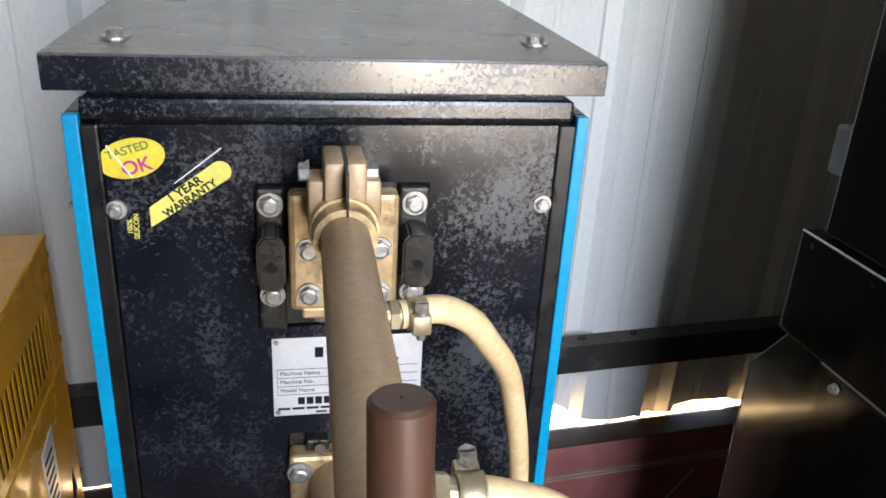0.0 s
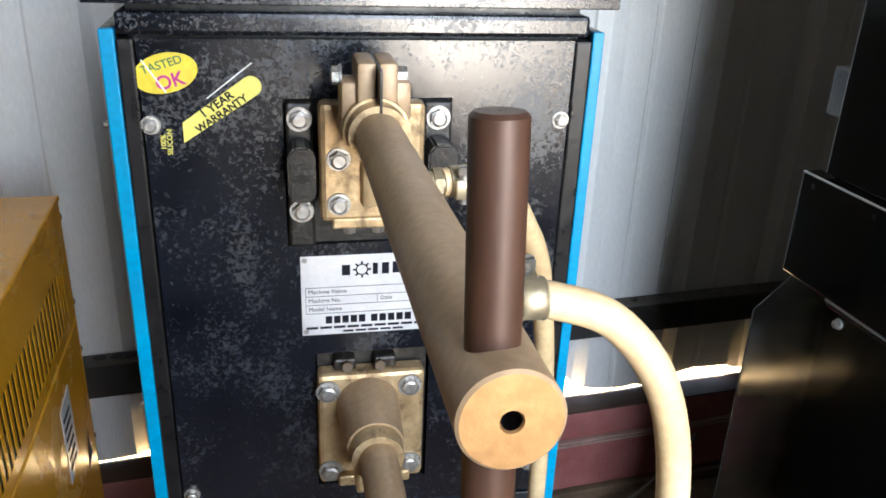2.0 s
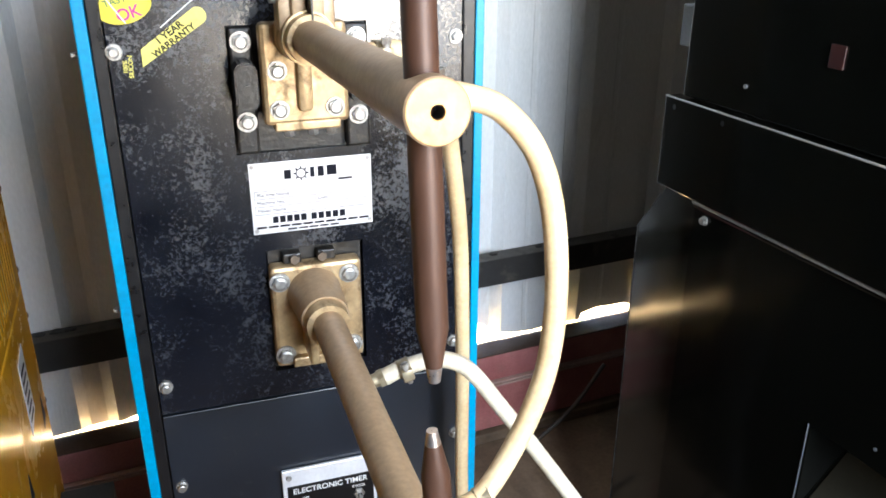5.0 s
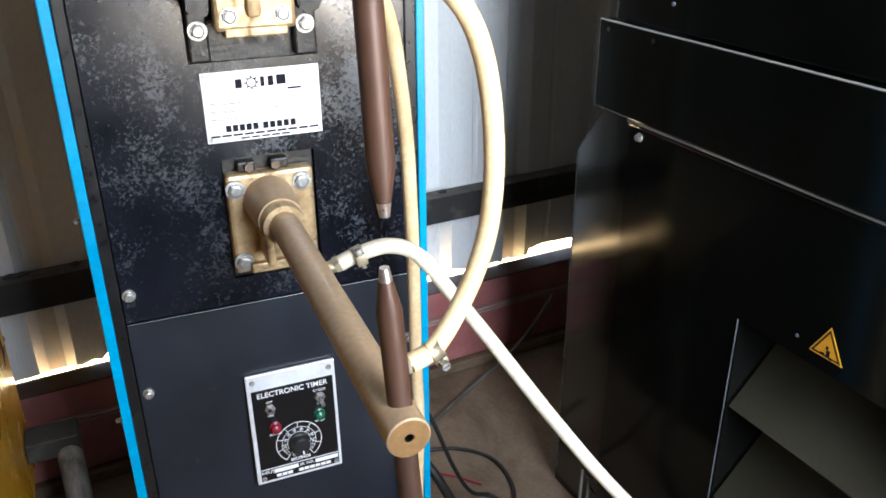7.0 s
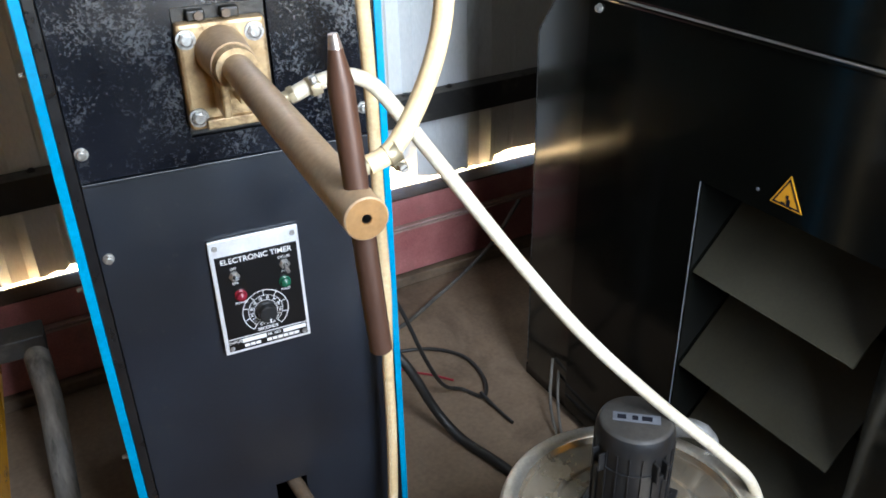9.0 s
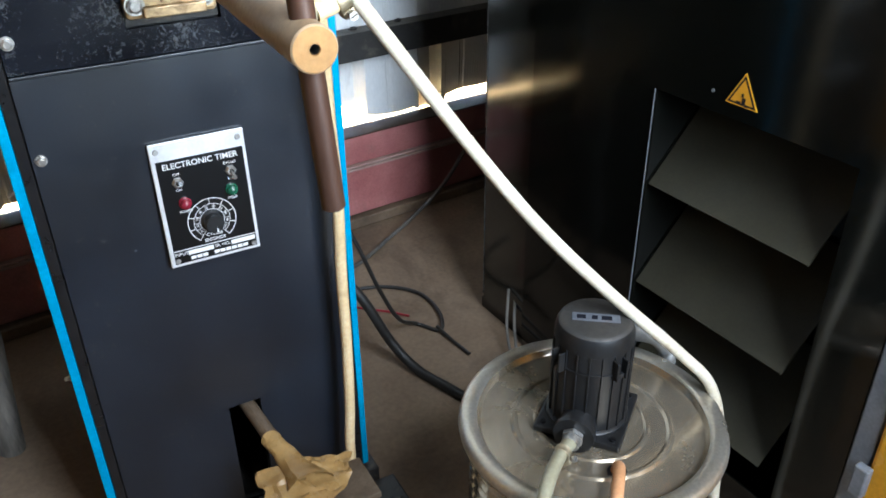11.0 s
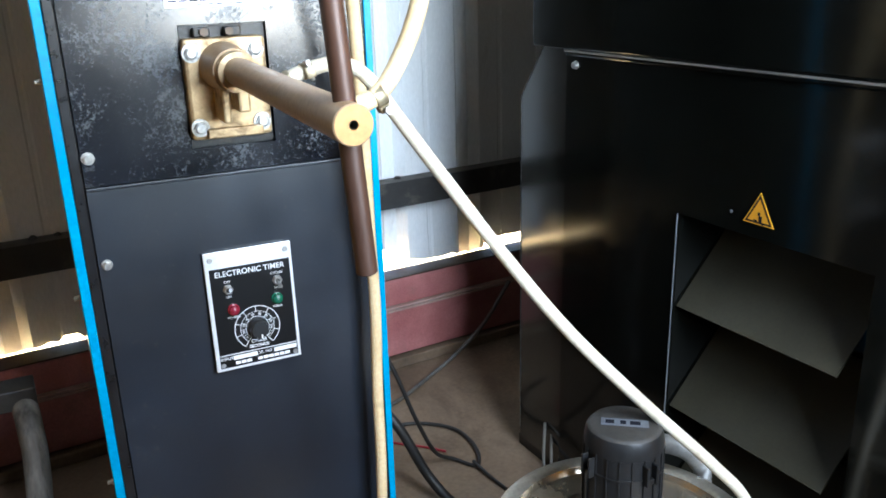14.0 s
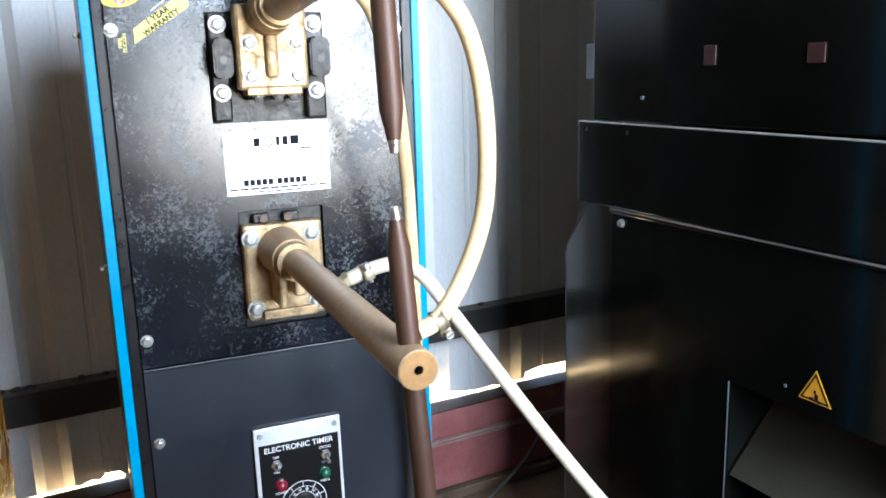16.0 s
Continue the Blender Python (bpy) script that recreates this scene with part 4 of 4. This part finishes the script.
PUMP = pose(DC[0] + 0.0, DC[1] + 0.012, 0.3585, 0, 0, 38)
pump = thing("coolant_pump", PUMP, "black plastic coolant pump motor on the drum lid", "pump")
bm = bmesh.new()
box(bm, -0.062, 0.062, -0.062, 0.062, 0.0, 0.010, 0.003)
fp = part("flange_plate", bm, PLASTIC, pump)
for x in (-0.05, 0.05):
    for y in (-0.05, 0.05):
        bm = bmesh.new()
        rod(bm, (x, y, 0.010), (x, y, 0.0125), 0.0042, seg=10)
        part("bolt", bm, DIAL_BLACK, fp)
bm = bmesh.new()
lathe(bm, [(0.047, 0.010), (0.0590, 0.0102), (0.0590, 0.0135), (0.0575, 0.0150), (0.0535, 0.0165), (0.0540, 0.112), (0.0562, 0.1125), (0.0562, 0.1150), (0.0542, 0.1155), (0.0538, 0.142)], seg=48)
motor = smooth(part("motor_body", bm, PLASTIC, pump), 35)
bm = bmesh.new()
lathe(bm, [(0.0538, 0.1415), (0.0550, 0.1425), (0.0548, 0.152), (0.0530, 0.163), (0.0505, 0.1682)], seg=48)
smooth(part("motor_cap", bm, PLASTIC, motor), 45)
bm = bmesh.new()
lathe(bm, [(0.0505, 0.1682), (0.0480, 0.1708), (0.0445, 0.1722), (0.0005, 0.1730)], seg=48)
smooth(part("cap_top", bm, DUSTY_PLASTIC, motor, "dusty rounded top of the motor"), 45)
rib_data = None
for k in range(20):
    a = 2 * math.pi * (k + 0.5) / 20
    if rib_data is None:
        bm = bmesh.new()
        box(bm, 0.0525, 0.0561, -0.0009, 0.0009, 0.0150, 0.1440, 0.0004)
        rib = part("cooling_rib", bm, PLASTIC, motor)
        rib_data = rib.data
    else:
        rib = new("cooling_rib", rib_data)
        rib.parent = motor
    rib.matrix_basis = pose(0, 0, 0, 0, 0, math.degrees(a))
for a in (-128, -38, 52, 142):
    bm = bmesh.new()
    m = pose(0, 0, 0, 0, 0, a)
    box(bm, 0.051, 0.0645, -0.0095, -0.0058, 0.108, 0.138, 0.0012, m)
    box(bm, 0.051, 0.0645, 0.0058, 0.0095, 0.108, 0.138, 0.0012, m)
    box(bm, 0.051, 0.0610, -0.0060, 0.0060, 0.109, 0.1165, 0.0012, m)
    part("lug", bm, PLASTIC, motor)
bm = bmesh.new()
box(bm, -0.032, 0.032, -0.012, 0.006, 0.1734, 0.1742, 0, pose(0, 0, 0, 0, 0, -75))
npl = part("name_plate", bm, GREY_EDGE, motor, "grey motor name plate")
bm = bmesh.new()
for x, w in ((-0.020, 0.012), (-0.002, 0.008), (0.014, 0.014)):
    box(bm, x - w / 2, x + w / 2, -0.008, 0.001, 0.1743, 0.1747, 0, pose(0, 0, 0, 0, 0, -75))
part("plate_bars", bm, INK, npl)
gd = (PUMP.to_3x3().inverted() @ Vector((-0.78, -0.62, 0.0))).normalized()
bm = bmesh.new()
rod(bm, gd * 0.040 + Vector((0, 0, 0.026)), gd * 0.075 + Vector((0, 0, 0.026)), 0.0255, 0.0250, 28)
rod(bm, gd * 0.072 + Vector((0, 0, 0.026)), gd * 0.080 + Vector((0, 0, 0.026)), 0.0295, 0.0285, seg=32)
out = smooth(part("outlet", bm, PLASTIC, pump))
bm = bmesh.new()
rod(bm, gd * 0.080 + Vector((0, 0, 0.026)), gd * 0.086 + Vector((0, 0, 0.026)), 0.0155, seg=6)
rod(bm, gd * 0.086 + Vector((0, 0, 0.026)), gd * 0.096 + Vector((0, 0, 0.025)), 0.0125, seg=20)
part("hose_union", bm, ZINC, out, "bright steel hose union")
ow = PUMP @ (gd * 0.09 + Vector((0, 0, 0.026)))
od = (PUMP.to_3x3() @ gd).normalized()
pts = [ow, (0.318, -0.436, 0.392), (0.272, -0.474, 0.398), (0.238, -0.505, 0.372), (0.215, -0.527, 0.29), (0.20, -0.542, 0.15), (0.195, -0.56, 0.04), (0.19, -0.62, 0.011)]
pts = [Vector(p) for p in pts]
root, o = hose_thing("pump_hose", pts, 0.0095, HOSE_GREEN, "pale green hose from the pump outlet over the drum")
clamp(root, pts[0].lerp(pts[1], 0.75) - o, od, 0.0098, (0.5, -0.4, -0.8))
pts = [(0.393, -0.466, 0.34), (0.3925, -0.468, 0.362), (0.382, -0.482, 0.379), (0.345, -0.522, 0.387), (0.308, -0.560, 0.360), (0.29, -0.58, 0.25), (0.283, -0.59, 0.1), (0.28, -0.62, 0.02), (0.28, -0.70, 0.009)]
hose_thing("return_hose", pts, 0.0085, HOSE_ORANGE, "orange return hose entering the drum lid")
pts = [(0.470, -0.335, 0.464), (0.516, -0.33, 0.455), (0.548, -0.325, 0.440), (0.585, -0.315, 0.413), (0.620, -0.30, 0.376), (0.640, -0.295, 0.335), (0.648, -0.28, 0.2), (0.648, -0.25, 0.014)]
hose_thing("conduit", pts, 0.0135, CONDUIT, "grey corrugated conduit from the pump motor", steps=18, ribbed=0.1)
pts = [(0.22, 0.52, 0.32), (0.29, 0.42, 0.27), (0.357, 0.335, 0.19), (0.412, 0.295, 0.066), (0.448, 0.235, 0.014), (0.481, 0.144, 0.012), (0.53, 0.0, 0.012), (0.60, -0.12, 0.012)]
hose_thing("power_cable", pts, 0.011, RUBBER, "thick black rubber cable on the floor")
pts = [(0.22, 0.44, 0.52), (0.28, 0.40, 0.45), (0.35, 0.35, 0.345), (0.41, 0.34, 0.18), (0.47, 0.375, 0.06), (0.53, 0.40, 0.009), (0.567, 0.352, 0.008), (0.60, 0.42, 0.008), (0.595, 0.52, 0.008), (0.53, 0.59, 0.008), (0.44, 0.62, 0.008)]
hose_thing("thin_cable", pts, 0.0048, RUBBER, "thin black cable in a loose loop")
pts = [(0.562, 0.36, 0.016), (0.572, 0.30, 0.008), (0.582, 0.24, 0.006)]
hose_thing("cable_end", pts, 0.004, RUBBER, "bare end of a thin black cable")
pts = [(0.40, 0.58, 0.005), (0.45, 0.524, 0.005), (0.49, 0.49, 0.005), (0.53, 0.445, 0.005)]
hose_thing("red_wire", pts, 0.0028, RED_WIRE, "thin red wire on the dusty floor")
pts = [(0.45, 0.70, 0.008), (0.535, 0.735, 0.009), (0.65, 0.81, 0.010), (0.75, 0.85, 0.035), (0.862, 0.86, 0.115), (0.958, 0.87, 0.232)]
hose_thing("grey_cable", pts, 0.006, POST, "dusty grey cable against the red base rail")
for k in range(2):
    pts = [(0.73 - 0.02 * k, 0.28, 0.12), (0.69 - 0.02 * k, 0.22, 0.05), (0.655 - 0.012 * k, 0.14, 0.007), (0.62, 0.02 + 0.03 * k, 0.007), (0.56, -0.08, 0.007)]
    hose_thing("thin_cable", pts, 0.0035, POST, "thin dusty cable hanging from the machine to the floor")


# ---- plates and stickers on the welder ----
def bars(name, rects, y, material, parent):
    """Printed bars, each a part of its own."""
    for x0, x1, z0, z1 in rects:
        part(name, box(bmesh.new(), x0, x1, y - 0.0004, y, z0, z1), material, parent)


def ring(bm, cx, cz, r0, r1, a0, a1, y, n=40):
    """A flat band of a circle in the xz plane, angles in degrees from +x, anticlockwise as seen from the front."""
    pts = [(math.cos(radians(a0 + (a1 - a0) * k / n)), math.sin(radians(a0 + (a1 - a0) * k / n))) for k in range(n + 1)]
    inner = [bm.verts.new((cx + r0 * c, y, cz + r0 * s)) for c, s in pts]
    outer = [bm.verts.new((cx + r1 * c, y, cz + r1 * s)) for c, s in pts]
    for k in range(n):
        bm.faces.new((inner[k], outer[k], outer[k + 1], inner[k + 1]))
    return bm


# name plate
PX0, PX1, PZ0, PZ1 = -0.062, 0.080, 1.089, 1.1745
bm = bmesh.new()
box(bm, PX0, PX1, -0.0045, -0.0032, PZ0, PZ1, 0.0003)
plate = part("name_plate", bm, PLATE, up_panel, "silver maker's plate with black print")
YP = -0.0046
for x in (PX0 + 0.004, PX1 - 0.004):
    for z in (PZ0 + 0.004, PZ1 - 0.004):
        bm = bmesh.new()
        rod(bm, (x, -0.0045, z), (x, -0.006, z), 0.0026, 0.0018, 12)
        part("rivet", bm, ZINC, plate)
bars("logo_bars", [(-0.0205 - 0.002, -0.0145, 1.1535, 1.1645), (0.0075, 0.0125, 1.1535, 1.1655), (0.0165, 0.0235, 1.1535, 1.1655), (0.027, 0.0385, 1.154, 1.166), (0.040, 0.057, 1.147, 1.1495)], YP, INK, plate)
bm = bmesh.new()
ring(bm, -0.003, 1.159, 0.0048, 0.0062, 0, 360, YP - 0.0002)
for k in range(8):
    box(bm, 0.0055, 0.0088, YP - 0.0004, YP, -0.0009, 0.0009, 0, Matrix.Translation((-0.003, 0, 1.159)) @ Matrix.Rotation(radians(45 * k), 4, "Y"))
part("gear_mark", bm, INK, plate)
for k, text in enumerate(("Machine Name", "Machine No.", "Model Name")):
    z = 1.1365 - k * 0.0095
    writing("print", text, 0.0062, INK, plate, on_front(PX0 + 0.0065, YP, z), align="LEFT")
writing("print", "Date", 0.0060, INK, plate, on_front(0.0150, YP, 1.1270), align="LEFT")
bars("rule_line", [(PX0 + 0.004, PX1 - 0.004, 1.1410, 1.1414), (PX0 + 0.004, PX1 - 0.004, 1.1316, 1.1320), (PX0 + 0.004, PX1 - 0.004, 1.1221, 1.1225), (PX0 + 0.004, PX1 - 0.004, 1.1128, 1.1132), (PX0 + 0.004, PX0 + 0.0044, 1.1132, 1.1414), (0.012, 0.0124, 1.1225, 1.132)], YP, INK, plate)
bars("maker_bar", [(-0.039 + k * 0.0082, -0.0325 + k * 0.0082, 1.1015, 1.1095) for k in range(5)] + [(0.006 + k * 0.0085, 0.0125 + k * 0.0085, 1.1015, 1.1095) for k in range(5)], YP, INK, plate)
bars("address_bar", [(PX0 + 0.004 + k * 0.0135, PX0 + 0.0155 + k * 0.0135, 1.0958, 1.0982) for k in range(10)] + [(-0.022 + k * 0.0125, -0.0115 + k * 0.0125, 1.0912, 1.0932) for k in range(5)], YP, INK, plate)

# oval sticker
def oval(cx, cz, a, b, roll, n=40):
    c, s = math.cos(radians(roll)), math.sin(radians(roll))
    return [(cx + a * math.cos(t) * c - b * math.sin(t) * s, cz + a * math.cos(t) * s + b * math.sin(t) * c) for t in (2 * math.pi * k / n for k in range(n))]


bm = slab(bmesh.new(), oval(-0.169, 1.3495, 0.0272, 0.0168, 14), -0.0036, -0.0031)
ok = part("oval_sticker", bm, GOLD_STICKER, up_panel, "scuffed yellow oval inspection sticker")
writing("print", "TASTED", 0.0098, GREEN_INK, ok, on_front(-0.1715, -0.0037, 1.3565, 17), bold=0.0001)
writing("print", "OK", 0.0165, PURPLE, ok, on_front(-0.1655, -0.0037, 1.3425, 15), bold=0.0003)
bm = bmesh.new()
box(bm, -0.0006, 0.0006, -0.0041, -0.0037, -0.0165, 0.0165, 0, Matrix.Translation((-0.1785, 0, 1.347)) @ Matrix.Rotation(radians(-33), 4, "Y"))
part("scratch", bm, WHITE_INK, ok, "white scratch")

# leaf-shaped warranty sticker
def leaf(n=14):
    """A blade: a short upright cut at the lower left, straight flanks, and a rounded tip at the upper right."""
    tip, r = Vector((-0.0990, 1.3380)), 0.0090
    cap = [tip + r * Vector((math.cos(radians(a)), math.sin(radians(a)))) for a in (-52 + 178 * k / n for k in range(n + 1))]
    return [(-0.1585, 1.2885)] + [(v.x, v.y) for v in cap] + [(-0.1585, 1.3065)]


bm = slab(bmesh.new(), leaf(), -0.0036, -0.0031)
wr = part("warranty_sticker", bm, YELLOW_STICKER, up_panel, "pale yellow leaf-shaped warranty sticker")
writing("print", "1 YEAR", 0.0105, INK, wr, on_front(-0.1288, -0.0037, 1.3222, 34), bold=0.0003)
writing("print", "WARRANTY", 0.0094, INK, wr, on_front(-0.1250, -0.0037, 1.3142, 34), bold=0.0003)
writing("print", "100%", 0.0062, YELLOW_STICKER, wr, on_front(-0.1755, -0.0036, 1.2895, 88), bold=0.0001)
writing("print", "SILICON", 0.0062, YELLOW_STICKER, wr, on_front(-0.1702, -0.0036, 1.2895, 88), bold=0.0001)
bm = bmesh.new()
box(bm, -0.0005, 0.0005, -0.0037, -0.0032, -0.025, 0.025, 0, Matrix.Translation((-0.117, 0, 1.343)) @ Matrix.Rotation(radians(52), 4, "Y"))
part("scratch", bm, WHITE_INK, wr, "white scratch")

# ---- the timer box ----
TX0, TX1, TZ0, TZ1 = -0.0555, 0.0715, 0.5725, 0.7545
TW, TH = TX1 - TX0, TZ1 - TZ0
tilt = Matrix.Translation((0, -0.006, TZ1)) @ Matrix.Rotation(radians(-2.5), 4, "X") @ Matrix.Translation((0, 0, -TZ1))
timer = thing("timer_box", tilt, "silver-framed black electronic timer panel", "timer")


def tx(u):
    return TX0 + u * TW


def tz(v):
    return TZ1 - v * TH


bm = bmesh.new()
box(bm, TX0, TX1, -0.006, -0.0005, TZ0, TZ1, 0.0012)
case = part("case", bm, PLATE, timer, "brushed silver frame")
bm = bmesh.new()
box(bm, tx(0.045), tx(0.965), -0.0068, -0.006, tz(0.975), tz(0.135), 0.0003)
face = part("face_plate", bm, DIAL_BLACK, timer, "black printed face")
YF = -0.0069
writing("print", "ELECTRONIC TIMER", 0.0113, WHITE_INK, face, on_front(tx(0.5), YF, tz(0.185)), bold=0.0001)
for u, v, a, b in ((0.23, 0.315, "OFF", "ON"), (0.80, 0.305, "CYCLES", "SECS")):
    writing("print", a, 0.0052, WHITE_INK, face, on_front(tx(u), YF, tz(v - 0.062)))
    writing("print", b, 0.0052, WHITE_INK, face, on_front(tx(u), YF, tz(v + 0.062)))
    bm = bmesh.new()
    lathe(bm, [(0.0078, 0.0), (0.0078, 0.003), (0.0055, 0.0055), (0.0035, 0.0055)], Matrix.Translation((tx(u), YF, tz(v))) @ pose(0, 0, 0, 90, 0, 0), 6)
    sw = part("toggle_switch", bm, ZINC, timer, "small chrome toggle switch")
    bm = bmesh.new()
    rod(bm, (tx(u), YF - 0.003, tz(v)), (tx(u) + 0.001, YF - 0.017, tz(v) - (0.006 if u > 0.5 else -0.004)), 0.0018, 0.0028, 14)
    part("lever", bm, ZINC if u > 0.5 else DIAL_BLACK, sw)
for u, v, mt, text in ((0.265, 0.485, RED_LENS, "POWER"), (0.775, 0.455, GREEN_LENS, "WELD")):
    bm = bmesh.new()
    lathe(bm, [(0.0088, 0.0), (0.0088, 0.003), (0.0072, 0.004), (0.0068, 0.009), (0.004, 0.0115), (0.0004, 0.012)], Matrix.Translation((tx(u), YF, tz(v))) @ pose(0, 0, 0, 90, 0, 0), 24)
    smooth(part("indicator_lamp", bm, mt, timer, "red lamp lens" if mt is RED_LENS else "green lamp lens"))
    writing("print", text, 0.0052, WHITE_INK, face, on_front(tx(u), YF, tz(v + 0.07)))
DX, DZ = tx(0.515), tz(0.675)
bm = bmesh.new()
ring(bm, DX, DZ, 0.0328, 0.0338, -52, 232, YF)
ring(bm, DX, DZ, 0.0246, 0.0253, -52, 232, YF)
ring(bm, DX, DZ, 0.0168, 0.0175, -52, 232, YF)
for k in range(9):
    a = -52 + 284 * k / 8
    box(bm, 0.0246, 0.0336, YF - 0.0002, YF + 0.0001, -0.0004, 0.0004, 0, Matrix.Translation((DX, 0, DZ)) @ Matrix.Rotation(radians(-a), 4, "Y"))
for k in range(12):
    a = -52 + 284 * k / 11
    box(bm, 0.0170, 0.0250, YF - 0.0002, YF + 0.0001, -0.0003, 0.0003, 0, Matrix.Translation((DX, 0, DZ)) @ Matrix.Rotation(radians(-a), 4, "Y"))
part("dial_scale", bm, WHITE_INK, face, "white printed dial scale")
for k in range(10):
    a = -40 + 260 * k / 9
    writing("print", str(10 * (10 - k)), 0.0046, WHITE_INK, face, on_front(DX + 0.0208 * math.cos(radians(a)), YF, DZ + 0.0208 * math.sin(radians(a)), a - 90))
writing("print", "CYCLES", 0.0066, WHITE_INK, face, on_front(DX, YF, DZ - 0.0205), bold=0.0001)
writing("print", "SECONDS", 0.0066, WHITE_INK, face, on_front(DX, YF, DZ - 0.0285), bold=0.0001)
bm = bmesh.new()
lathe(bm, [(0.0158, 0.0), (0.0158, 0.004), (0.0135, 0.006), (0.0130, 0.016), (0.0115, 0.0175), (0.0003, 0.0175)], Matrix.Translation((DX, YF, DZ)) @ pose(0, 0, 0, 90, 0, 0), 32)
knob = smooth(part("knob", bm, PLASTIC, timer, "black plastic knob"), 30)
bm = bmesh.new()
box(bm, DX + 0.001, DX + 0.003, YF - 0.0179, YF - 0.0176, DZ - 0.012, DZ - 0.006)
part("pointer", bm, WHITE_INK, knob)
bars("print_bar", [(tx(0.05), tx(0.96), tz(0.868), tz(0.862)), (tx(0.20), tx(0.48), tz(0.915), tz(0.88)), (tx(0.68), tx(0.95), tz(0.915), tz(0.88))] + [(tx(0.22 + 0.065 * k), tx(0.275 + 0.065 * k), tz(0.957), tz(0.932)) for k in range(10) if k != 3], YF, WHITE_INK, face)
writing("print", "INPUT", 0.0068, WHITE_INK, face, on_front(tx(0.125), YF, tz(0.897)))
writing("print", "SR. NO.", 0.0064, WHITE_INK, face, on_front(tx(0.58), YF, tz(0.897)))
for u, v in ((0.07, 0.06), (0.93, 0.06), (0.075, 0.95), (0.93, 0.95)):
    bm = bmesh.new()
    rod(bm, (tx(u), -0.006, tz(v)), (tx(u), -0.0085, tz(v)), 0.0042, 0.0032, 16)
    part("screw", bm, ZINC, case)
